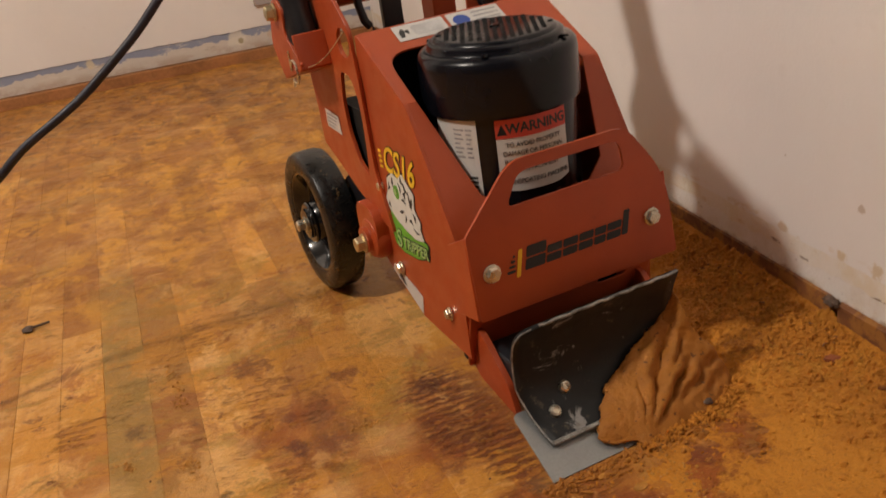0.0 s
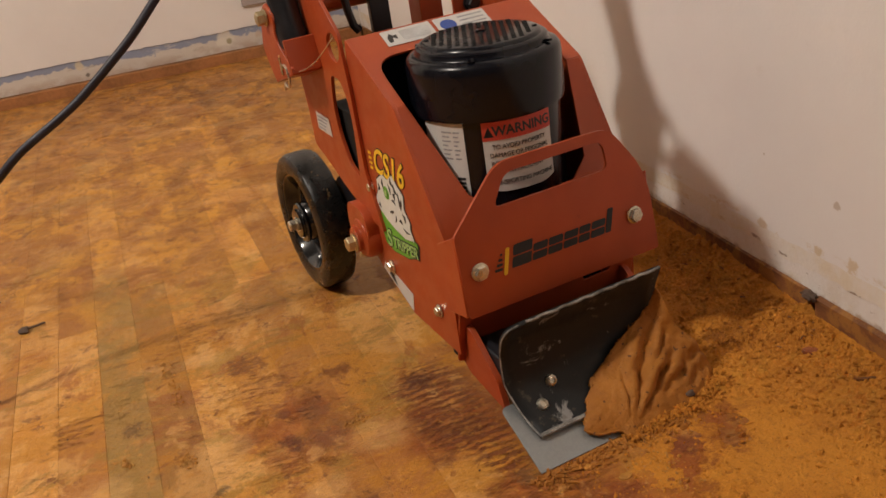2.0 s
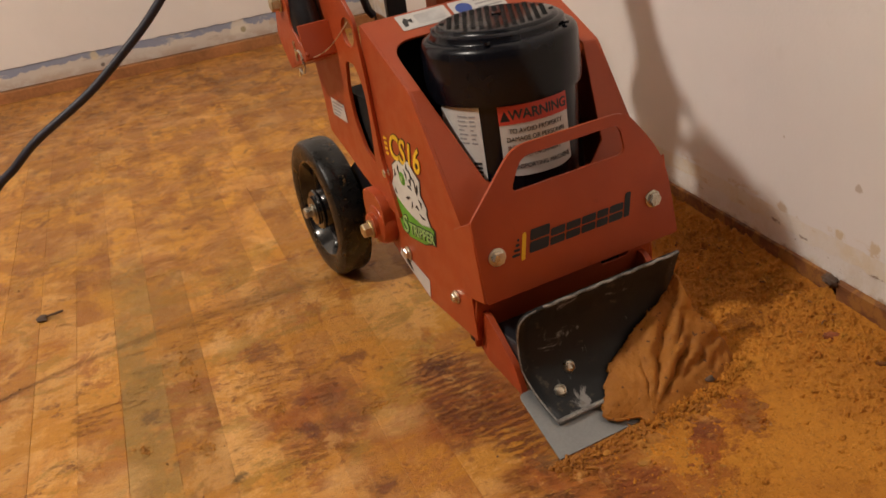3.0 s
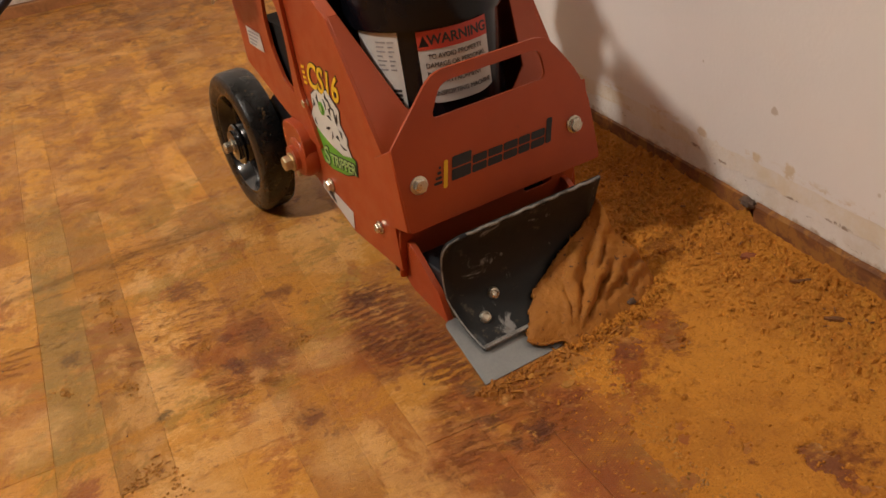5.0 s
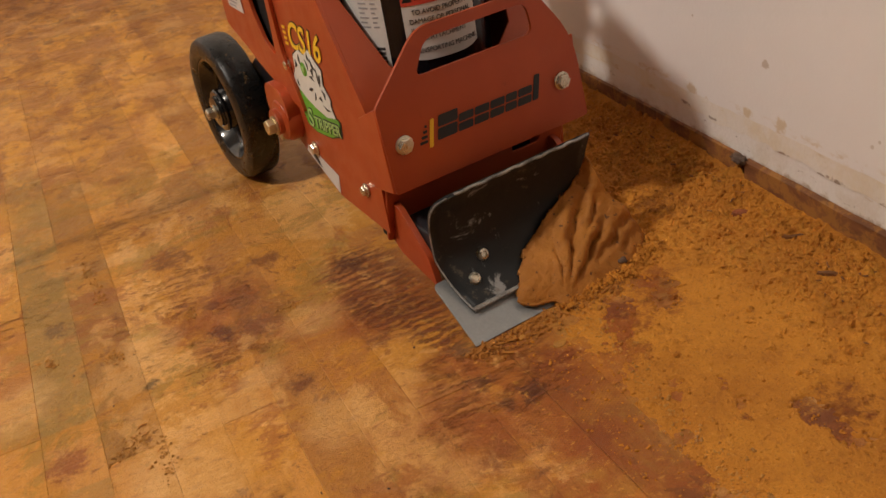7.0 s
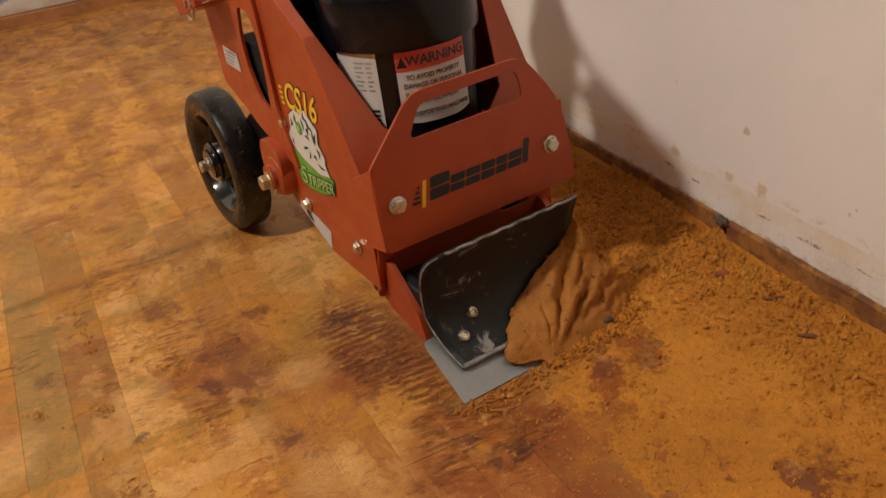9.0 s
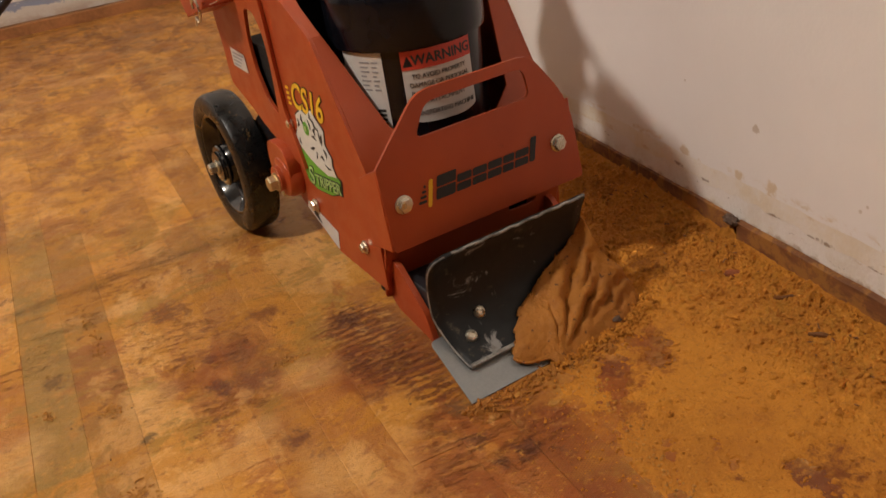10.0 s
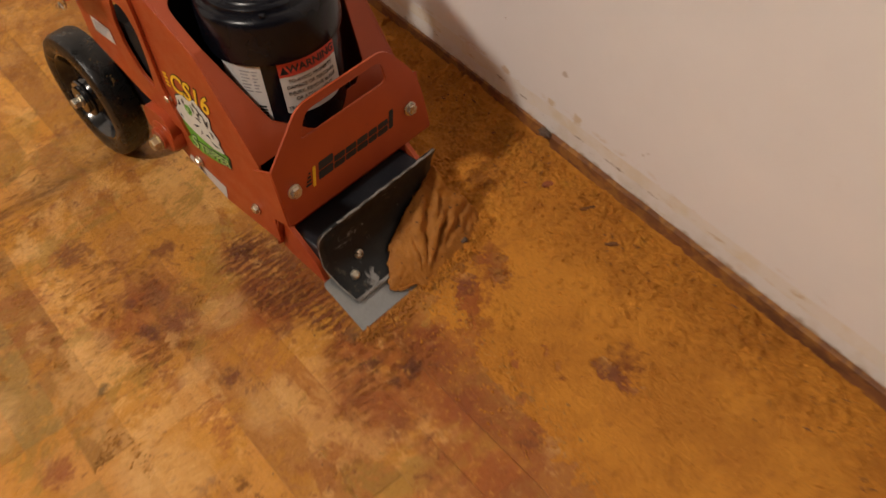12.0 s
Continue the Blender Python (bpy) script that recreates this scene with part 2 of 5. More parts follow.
    col = n.mix(1.0, col, n.mix(n.math("ADD", n.math("MULTIPLY", n.math("SUBTRACT", tone, 0.5), n.ramp(far, 0.0, 1.0, 1.0, 0.8)), 0.5), (0.92, 0.895, 0.84), (1.22, 1.23, 1.18)), "MULTIPLY")
    col = n.mix(1.0, col, (0.995, 0.818, 0.585), "MULTIPLY")
    h = n.math("ADD", n.math("MULTIPLY", smear, 1.6), n.math("MULTIPLY", scrape, -0.8))
    h = n.math("ADD", h, n.math("MULTIPLY", n.noise(v, 110.0, 6, 0.66), 0.9))
    h = n.math("ADD", h, n.math("MULTIPLY", combs, -0.9))
    h = n.math("ADD", h, n.math("ADD", n.math("MULTIPLY", blot, -0.8), n.math("MULTIPLY", flecks, -0.9)))
    n.bump(h, 0.8, 0.0022)
    rough = n.math("ADD", n.ramp(smear, 0.35, 0.65, 0.36, 0.55), n.math("MULTIPLY", scrape, 0.12))
    return n.done(col, rough, spec=0.42)


def make_dust_material():
    n = Nodes("scraped_adhesive_dust")
    v = n.pos()
    big, mid, fine = n.noise(v, 9, 7, 0.66), n.noise(v, 70, 7, 0.70), n.noise(v, 420, 4, 0.65)
    col = n.mix(n.ramp(big, 0.38, 0.62), (0.46, 0.205, 0.030), (0.57, 0.270, 0.040))
    col = n.mix(n.ramp(mid, 0.52, 0.66, 0.0, 0.50), col, (0.34, 0.135, 0.024))
    col = n.mix(n.ramp(fine, 0.56, 0.68, 0.0, 0.50), col, (0.24, 0.092, 0.022))
    col = n.mix(n.ramp(n.noise(v, 180, 5, 0.65), 0.60, 0.72, 0.0, 0.6), col, (0.66, 0.37, 0.105))
    edge = n.noise(v, 90.0, 9, 0.78, 0.4)
    for place, radius, c in (((0.600, 0.462, 0), 0.026, (0.15, 0.040, 0.014)), ((0.575, 0.485, 0), 0.006, (0.12, 0.028, 0.012)),
                             ((0.528, 0.636, 0), 0.024, (0.22, 0.058, 0.018)), ((0.507, 0.602, 0), 0.020, (0.25, 0.078, 0.018)),
                             ((0.568, 0.650, 0), 0.026, (0.24, 0.070, 0.018)), ((0.535, 0.492, 0), 0.006, (0.18, 0.05, 0.016)),
                             ((0.66, 0.78, 0), 0.03, (0.26, 0.100, 0.022)), ((0.59, 0.685, 0), 0.014, (0.22, 0.06, 0.018))):
        col = n.mix(n.math("MULTIPLY", n.spot(v, place, radius, edge, 0.25, 4.6), n.ramp(mid, 0.36, 0.54, 0.40, 0.80)), col, c)
    col = n.mix(1.0, col, (1.17, 1.005, 0.76), "MULTIPLY")
    n.bump(n.math("ADD", n.math("MULTIPLY", mid, 0.7), fine), 0.95, 0.0026)
    return n.done(col, 0.72, spec=0.3)


def make_wall_material(name, band=None):
    n = Nodes(name)
    v = n.pos()
    big, mid, fine = n.noise(v, 2.5, 5, 0.6), n.noise(v, 22, 6, 0.65), n.noise(v, 220, 3, 0.5)
    col = n.mix(n.ramp(big, 0.3, 0.7), (0.82, 0.795, 0.77), (0.88, 0.855, 0.83))
    z = n.axis(v, 2)
    if band == "blue":
        zz = n.math("ADD", z, n.math("MULTIPLY", n.math("SUBTRACT", mid, 0.5), 0.055))
        col = n.mix(n.ramp(zz, 0.066, 0.069), (0.66, 0.62, 0.56), (0.30, 0.34, 0.46))
        col = n.mix(n.ramp(n.noise(n.pos((14, 14, 60)), 1.0, 5, 0.7), 0.56, 0.66, 0.0, 0.6), col, (0.72, 0.69, 0.62))
        col = n.mix(n.ramp(n.noise(n.pos((9, 9, 34)), 1.0, 6, 0.7), 0.60, 0.70, 0.0, 0.55), col, (0.30, 0.24, 0.18))
        for place, radius, c in (((0.3587, BACK, 0.0700), 0.026, (0.78, 0.75, 0.66)), ((0.372, BACK, 0.060), 0.008, (0.34, 0.30, 0.16)), ((-0.028, BACK, 0.046), 0.007, (0.06, 0.045, 0.035)), ((-0.043, BACK, 0.0763), 0.016, (0.70, 0.62, 0.44)), ((0.463, BACK, 0.064), 0.014, (0.60, 0.50, 0.40))):
            col = n.mix(n.math("MULTIPLY", n.spot(v, place, radius, mid, 0.5, 3.0), 0.85), col, c)
        low = n.math("MULTIPLY", n.ramp(z, 0.036, 0.062, 1.0, 0.0), n.ramp(n.noise(n.pos((18, 18, 40)), 1.0, 7, 0.72), 0.40, 0.58, 0.15, 0.8))
        col = n.mix(low, col, (0.48, 0.37, 0.29))
    if band == "scuffed":
        col = n.mix(n.ramp(mid, 0.45, 0.70, 0.10, 0.45), col, (0.62, 0.53, 0.38))
        col = n.mix(n.ramp(n.noise(n.pos((16, 16, 50)), 1.0, 6, 0.7), 0.59, 0.68, 0.0, 0.5), col, (0.55, 0.42, 0.22))
        col = n.mix(n.ramp(n.noise(n.pos((40, 30, 130)), 1.0, 6, 0.72), 0.64, 0.69, 0.0, 0.7), col, (0.20, 0.13, 0.085))
        zz = n.math("ADD", z, n.math("MULTIPLY", n.math("SUBTRACT", n.noise(v, 45, 5, 0.7), 0.5), 0.03))
        col = n.mix(n.ramp(zz, 0.026, 0.034, 0.75, 0.0), col, (0.36, 0.24, 0.13))
    if band == "cream":
        col = n.mix(n.ramp(mid, 0.42, 0.66, 0.30, 0.80), col, (0.76, 0.67, 0.50))
        col = n.mix(n.ramp(n.noise(n.pos((22, 14, 60)), 1.0, 7, 0.72), 0.58, 0.66, 0.0, 0.6), col, (0.56, 0.40, 0.18))
        chip = n.noise(v, 110.0, 6, 0.7)
        flat = n.pos((1, 0.5, 1.6))
        for y, z, radius in ((0.7185, 0.0520, 0.0040), (0.6680, 0.0500, 0.0040), (0.6487, 0.0515, 0.0050), (0.5899, 0.0490, 0.0050), (0.8760, 0.0570, 0.0050), (0.8256, 0.0530, 0.0035)):
            col = n.mix(n.math("MULTIPLY", n.spot(flat, (RIGHT + 0.0006, y * 0.5, z * 1.6), radius, chip, 0.4, 4.5), 0.8), col, (0.26, 0.18, 0.12))
    if band is None:
        edge = n.noise(v, 60.0, 5, 0.65)
        torn = n.math("MULTIPLY", n.ramp(z, 0.076, 0.086, 1.0, 0.0), n.ramp(n.noise(n.pos((22, 22, 40)), 1.0, 7, 0.72), 0.54, 0.62))
        col = n.mix(n.math("MULTIPLY", torn, 0.6), col, (0.62, 0.48, 0.28))
        for place, radius, c in (((RIGHT, 0.722, 0.0805), 0.010, (0.64, 0.50, 0.29)), ((RIGHT, 0.7476, 0.1376), 0.0045, (0.52, 0.42, 0.32)),
                                 ((RIGHT, 0.772, 0.0790), 0.006, (0.64, 0.50, 0.28)), ((RIGHT, 0.86, 0.16), 0.003, (0.5, 0.42, 0.34)),
                                 ((RIGHT, 0.861, 0.0755), 0.008, (0.60, 0.46, 0.27)), ((RIGHT, 0.612, 0.101), 0.0025, (0.60, 0.53, 0.45)), ((RIGHT, 0.605, 0.108), 0.0022, (0.60, 0.53, 0.45))):
            col = n.mix(n.math("MULTIPLY", n.spot(v, place, radius, edge, 0.5, 3.2), 0.7), col, c)
        col = n.mix(n.ramp(mid, 0.60, 0.8, 0.0, 0.10), col, (0.5, 0.42, 0.34))
    n.bump(n.math("ADD", n.math("MULTIPLY", mid, 0.6), n.math("MULTIPLY", fine, 0.4)), 0.18 if band is None else 0.45, 0.004)
    return n.done(col, 0.62, spec=0.3)


def make_orange():
    n = Nodes("orange_enamel")
    v = n.pos(local=True)
    big, fine = n.noise(v, 12, 4), n.noise(v, 700, 2)
    col = n.mix(n.ramp(big, 0.3, 0.7), (0.380, 0.0615, 0.0175), (0.440, 0.0765, 0.0205))
    col = n.mix(n.ramp(n.noise(v, 70, 6, 0.7), 0.64, 0.72, 0.0, 0.35), col, (0.22, 0.05, 0.02))
    col = n.mix(n.ramp(n.noise(v, 38, 7, 0.75), 0.66, 0.78, 0.0, 0.4), col, (0.55, 0.22, 0.08))
    n.bump(fine, 0.05, 0.0006)
    return n.done(col, n.ramp(n.noise(v, 40, 4), 0.35, 0.65, 0.30, 0.44), spec=0.45)


def make_sole():
    n = Nodes("dusty_stained_sole_wood")
    v = n.pos()
    grain, dust = n.noise(n.pos((60, 8, 60)), 1.0, 5, 0.65), n.noise(v, 38, 8, 0.74, 0.3)
    col = n.mix(n.ramp(grain, 0.35, 0.65), (0.14, 0.055, 0.024), (0.26, 0.105, 0.040))
    col = n.mix(n.ramp(dust, 0.46, 0.58, 0.0, 0.75), col, (0.40, 0.180, 0.040))
    n.bump(n.math("ADD", grain, dust), 0.4, 0.0015)
    return n.done(col, 0.62, spec=0.35)


def make_black_plate():
    n = Nodes("worn_black_steel")
    v = n.pos(local=True)
    w = n.noise(v, 34, 7, 0.72, 0.6)
    z = n.axis(v, 2)
    low = n.ramp(z, 0.016, 0.034, 0.13, 0.0)
    k = n.math("ADD", w, low)
    col = n.mix(n.ramp(k, 0.60, 0.68), (0.013, 0.014, 0.015), (0.26, 0.25, 0.24))
    col = n.mix(n.ramp(n.noise(v, 60, 5, 0.7), 0.60, 0.70, 0.0, 0.55), col, (0.13, 0.10, 0.07))
    n.bump(w, 0.12, 0.001)
    return n.done(col, n.ramp(w, 0.4, 0.7, 0.42, 0.6), spec=0.3)


def make_rubber():
    n = Nodes("dusty_black_rubber")
    v = n.pos(local=True)
    w = n.noise(v, 30, 8, 0.75, 0.4)
    col = n.mix(n.ramp(w, 0.56, 0.70, 0.0, 0.45), (0.007, 0.007, 0.007), (0.10, 0.068, 0.038))
    col = n.mix(n.ramp(n.noise(v, 75, 6, 0.75), 0.585, 0.68, 0.0, 0.75), col, (0.26, 0.155, 0.060))
    n.bump(n.noise(v, 240, 5, 0.7), 0.35, 0.001)
    return n.done(col, n.ramp(w, 0.4, 0.7, 0.24, 0.5), spec=0.5)


def make_goo():
    n = Nodes("peeled_adhesive")
    v = n.pos()
    big, mid, fine = n.noise(v, 22, 5), n.noise(v, 90, 6, 0.65), n.noise(v, 500, 3)
    col = n.mix(n.ramp(big, 0.35, 0.65), (0.350, 0.130, 0.0170), (0.435, 0.166, 0.0215))
    col = n.mix(n.ramp(mid, 0.54, 0.70, 0.0, 0.35), col, (0.27, 0.100, 0.016))
    # dark dots painted for the shaded insides of small pock holes
    col = n.mix(n.ramp(n.noise(v, 150, 4, 0.62), 0.615, 0.67, 0.0, 0.85), col, (0.085, 0.032, 0.012))
    n.bump(n.math("ADD", mid, n.math("MULTIPLY", fine, 0.5)), 1.0, 0.0016)
    return n.done(col, 0.62, spec=0.35)


FLOOR, DUST, GOO, ORANGE = make_floor_material(), make_dust_material(), make_goo(), make_orange()
WALL, WALL_LOW, WALL_BLUE = make_wall_material("wall_paint"), make_wall_material("scuffed_plaster", "scuffed"), make_wall_material("blue_band_plaster", "blue")
WALL_CREAM = make_wall_material("torn_cream_plaster", "cream")
BLACK_PLATE = make_black_plate()
SOLE = make_sole()
SOLE_LIGHT = plain("worn_sole_wood", (0.36, 0.155, 0.055), 0.55, vary=0.3, size=40, bump=0.3)
SEAM = plain("filled_seam_wood", (0.30, 0.130, 0.034), 0.6, vary=0.4, size=90)
CEILING = plain("unseen_ceiling_dim", (0.24, 0.225, 0.205), 0.8, vary=0.04, size=8)
# colour of the unseen walls, set dark to hold back bounced light
OUTER_WALL = plain("unseen_wall_dark", (0.10, 0.07, 0.05), 0.7, vary=0.05, size=6)
BLACK = plain("black_enamel", (0.0045, 0.0050, 0.0085), 0.23, vary=0.3, size=50, bump=0.03, spec=0.28)
RUBBER = make_rubber()
RIM = plain("black_rim_gloss", (0.010, 0.010, 0.011), 0.16, vary=0.3, size=60, coat=0.3)
TUBE = plain("dark_tube_paint", (0.014, 0.015, 0.019), 0.38, vary=0.3, size=60)
# near-black that stands in for the shade inside holes and hollows
VOID = plain("hole_shade_black", (0.003, 0.003, 0.003), 0.9, vary=0.2)
CORD = plain("cord_rubber", (0.016, 0.015, 0.028), 0.5, vary=0.3, size=150, bump=0.15)
ZINC = plain("zinc_plated_steel", (0.66, 0.61, 0.50), 0.32, 0.85, vary=0.2, size=200, bump=0.1)
BRASS = plain("yellow_zinc_steel", (0.55, 0.46, 0.28), 0.35, 0.85, vary=0.25, size=200, bump=0.1)
BLADE = plain("grey_blade_steel", (0.30, 0.31, 0.31), 0.48, 0.45, vary=0.10, size=120, bump=0.05)
BARE = plain("bare_edge_steel", (0.24, 0.23, 0.215), 0.5, 0.3, vary=0.75, size=200, bump=0.2)
PAPER = plain("white_label", (0.62, 0.61, 0.59), 0.42, vary=0.06, size=60)
INK = plain("label_ink", (0.03, 0.03, 0.03), 0.5, vary=0.1)
GREY_INK = plain("grey_ink", (0.30, 0.30, 0.31), 0.5, vary=0.25, size=200)
RED = plain("label_red", (0.55, 0.06, 0.035), 0.42, vary=0.08, size=60)
YELLOW = plain("decal_yellow", (0.86, 0.56, 0.03), 0.4, vary=0.06, size=60)
NAVY = plain("decal_navy", (0.012, 0.020, 0.028), 0.45, vary=0.2, size=60)
GREEN = plain("decal_green", (0.13, 0.40, 0.035), 0.42, vary=0.15, size=60)
GREEN_PALE = plain("decal_pale_green", (0.36, 0.56, 0.20), 0.42, vary=0.1, size=60)
DECAL_WHITE = plain("decal_white", (0.70, 0.71, 0.67), 0.42, vary=0.08, size=60)
DECAL_BLUE = plain("decal_blue", (0.03, 0.08, 0.36), 0.42, vary=0.1, size=60)
PLATE_GREY = plain("plate_grey", (0.42, 0.38, 0.37), 0.5, vary=0.08, size=40)
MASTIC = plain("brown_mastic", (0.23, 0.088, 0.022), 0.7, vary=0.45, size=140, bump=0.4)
RUST = plain("red_brown_mastic", (0.26, 0.070, 0.020), 0.65, vary=0.35, size=140, bump=0.4)
RESIDUE = plain("stuck_residue", (0.46, 0.205, 0.034), 0.6, vary=0.35, size=120, bump=0.4)
CHIP = plain("dried_chip", (0.105, 0.066, 0.046), 0.8, vary=0.4, size=200, bump=0.3)
SHADE = plain("lamp_shade", (0.8, 0.77, 0.7), 0.5, vary=0.04)


# ---- mesh helpers ----
def mesh_of(name, bm, mat, smooth=None):
    bmesh.ops.recalc_face_normals(bm, faces=bm.faces)
    me = bpy.data.meshes.new(name)
    bm.to_mesh(me)
    bm.free()
    if mat:
        me.materials.append(mat)
    if smooth is not None:
        me.shade_smooth()
        me.set_sharp_from_angle(angle=radians(smooth))
    return me


def part(name, bm, mat, parent, label="", smooth=35, bevel=0.0):
    ob = new(name, mesh_of(name, bm, mat, smooth))
    ob.parent = parent
    if label:
        ob["label"] = label
    if bevel:
        m = ob.modifiers.new("bevel", "BEVEL")
        m.width, m.segments, m.limit_method, m.angle_limit = bevel, 2, "ANGLE", radians(40)
    return ob


def thing(name, label, category, where=None, group="", kind=""):
    e = new(name)
    e.empty_display_size = 0.02
    e.matrix_world = where or Matrix()
    return tagged(e, label, category, group, kind)


def box(bm, lo, hi, m=None):
    r = bmesh.ops.create_cube(bm, size=1.0)["verts"]
    for v in r:
        v.co = Vector([(a + b) / 2 + c * (b - a) for a, b, c in zip(lo, hi, v.co)])
    if m:
        bmesh.ops.transform(bm, matrix=m, verts=r)
    return r


def lathe(bm, rings, m=None, steps=40, closed=True):
    """A solid of revolution round z from (radius, height) pairs."""
    made = []
    for r, h in rings:
        if r <= 1e-6:
            made.append([bm.verts.new((0, 0, h))])
        else:
            made.append([bm.verts.new((r * math.cos(2 * math.pi * i / steps), r * math.sin(2 * math.pi * i / steps), h)) for i in range(steps)])
    for a, b in zip(made, made[1:]):
        for i in range(steps):
            j = (i + 1) % steps
            quad = [a[i % len(a)], a[j % len(a)], b[j % len(b)], b[i % len(b)]]
            quad = list(dict.fromkeys(quad))
            if len(quad) > 2:
                bm.faces.new(quad)
    if closed:
        for ring in (made[0], made[-1]):
            if len(ring) > 2:
                bm.faces.new(ring)
    if m:
        bmesh.ops.transform(bm, matrix=m, verts=[v for ring in made for v in ring])
    return bm


def tube(bm, pts, radius, steps=12, cap=True):
    """A round bar along points."""
    pts = [Vector(p) for p in pts]
    rings, up = [], Vector((0.13, 0.31, 0.94)).normalized()
    for i, p in enumerate(pts):
        d = (pts[min(i + 1, len(pts) - 1)] - pts[max(i - 1, 0)]).normalized()
        a = d.cross(up)
        a = a.normalized() if a.length > 0.05 else d.orthogonal().normalized()
        b = a.cross(d).normalized()
        rings.append([bm.verts.new(p + radius * (math.cos(2 * math.pi * k / steps) * a + math.sin(2 * math.pi * k / steps) * b)) for k in range(steps)])
    for a, b in zip(rings, rings[1:]):
        for k in range(steps):
            bm.faces.new((a[k], a[(k + 1) % steps], b[(k + 1) % steps], b[k]))
    if cap:
        bm.faces.new(rings[0])
        bm.faces.new(rings[-1])


def rounded(pts, radius, n=5):
    """A polygon with rounded corners; radius is one number or one for each corner."""
    out = []
    for i, p in enumerate(pts):
        r = radius[i] if isinstance(radius, (list, tuple)) else radius
        p = Vector(p)
        a, b = Vector(pts[i - 1]) - p, Vector(pts[(i + 1) % len(pts)]) - p
        if r <= 0:
            out.append(tuple(p))
            continue
        cut = min(r, a.length * 0.48, b.length * 0.48)
        s, e = p + a.normalized() * cut, p + b.normalized() * cut
        for k in range(n + 1):
            t = k / n
            out.append(tuple((1 - t) ** 2 * s + 2 * t * (1 - t) * p + t * t * e))
    return out


def circle(cx, cy, rx, ry=None, n=20):
    ry = ry or rx
    return [(cx + rx * math.cos(2 * math.pi * i / n), cy + ry * math.sin(2 * math.pi * i / n)) for i in range(n)]


def sheet(bm, outer, holes, place, thick):
    """A flat plate with holes. place(a, b) gives the plate's corner in space, thick is a vector through it."""
    edges, start = [], len(bm.faces)
    for loop in (outer, *holes):
        vs = [bm.verts.new(place(*p)) for p in loop]
        edges += [bm.edges.new((vs[i], vs[(i + 1) % len(vs)])) for i in range(len(vs))]
    faces = [f for f in bmesh.ops.triangle_fill(bm, use_beauty=True, use_dissolve=False, edges=edges)["geom"] if isinstance(f, bmesh.types.BMFace)]
    got = bmesh.ops.extrude_face_region(bm, geom=faces, use_keep_orig=True)["geom"]
    bmesh.ops.translate(bm, verts=[g for g in got if isinstance(g, bmesh.types.BMVert)], vec=Vector(thick))


def patch(outer, place, thick, name, mat, parent, label=""):
    bm = bmesh.new()
    sheet(bm, outer, (), place, thick)
    return part(name, bm, mat, parent, label, smooth=None)


def letters(text, size, m, mat, name, parent, extrude=0.0002, bend=None, label="", bold=0.0):
    """Writing with the built-in font, turned into a mesh; bend maps flat letters onto a curved face."""
    cu = bpy.data.curves.new(name, "FONT")
    cu.body, cu.size, cu.extrude, cu.offset = text, size, extrude, bold
    cu.align_x, cu.align_y = "CENTER", "CENTER"
    tmp = bpy.data.objects.new(name, cu)
    scene.collection.objects.link(tmp)
    me = bpy.data.meshes.new_from_object(tmp.evaluated_get(bpy.context.evaluated_depsgraph_get()))
    bpy.data.objects.remove(tmp)
    bm = bmesh.new()
    bm.from_mesh(me)
    if bend:
        for v in bm.verts:
            v.co = bend(v.co)
    else:
        bmesh.ops.transform(bm, matrix=m, verts=bm.verts)
    return part(name, bm, mat, parent, label, smooth=None)


def hexbolt(parent, place, axis, radius, mat, name="bolt", height=None, washer=True, label=""):
    """A hex head with its washer, standing along an axis."""
    h = height or radius * 0.75
    bm = bmesh.new()
    if washer:
        lathe(bm, [(radius * 1.05, 0), (radius * 1.22, 0.0003), (radius * 1.22, 0.0016), (radius * 1.1, 0.002)], steps=24)
    lathe(bm, [(radius, 0.0018), (radius, h), (radius * 0.86, h + 0.0012), (radius * 0.3, h + 0.0014)], steps=6)
    m = Matrix.Translation(place) @ Vector((0, 0, 1)).rotation_difference(Vector(axis)).to_matrix().to_4x4()
    bmesh.ops.transform(bm, matrix=m, verts=bm.verts)
    return part(name, bm, mat, parent, label, smooth=30)


def hash_noise(x, y, seed):
    """Smooth value noise for arrays."""
    xi, yi = np.floor(x).astype(np.int64), np.floor(y).astype(np.int64)
    fx, fy = x - xi, y - yi
    fx, fy = fx * fx * (3 - 2 * fx), fy * fy * (3 - 2 * fy)

    def h(a, b):
        n = (a * 374761393 + b * 668265263 + seed * 974711) & 0x7FFFFFFF
        n = ((n ^ (n >> 13)) * 1274126177) & 0x7FFFFFFF
        return ((n ^ (n >> 16)) & 0xFFFF) / 65535.0

    return (h(xi, yi) * (1 - fx) + h(xi + 1, yi) * fx) * (1 - fy) + (h(xi, yi + 1) * (1 - fx) + h(xi + 1, yi + 1) * fx) * fy


def fbm(x, y, seed, octaves=4):
    total, amp, norm = 0.0, 1.0, 0.0
    for i in range(octaves):
        total = total + amp * hash_noise(x * 2 ** i, y * 2 ** i, seed + i * 17)
        norm, amp = norm + amp, amp * 0.55
    return total / norm


# ---- the room ----
def slab(name, lo, hi, mat, label, category="wall"):
    bm = bmesh.new()
    box(bm, lo, hi)
    return tagged(new(name, mesh_of(name, bm, mat)), label, category, kind="structure")


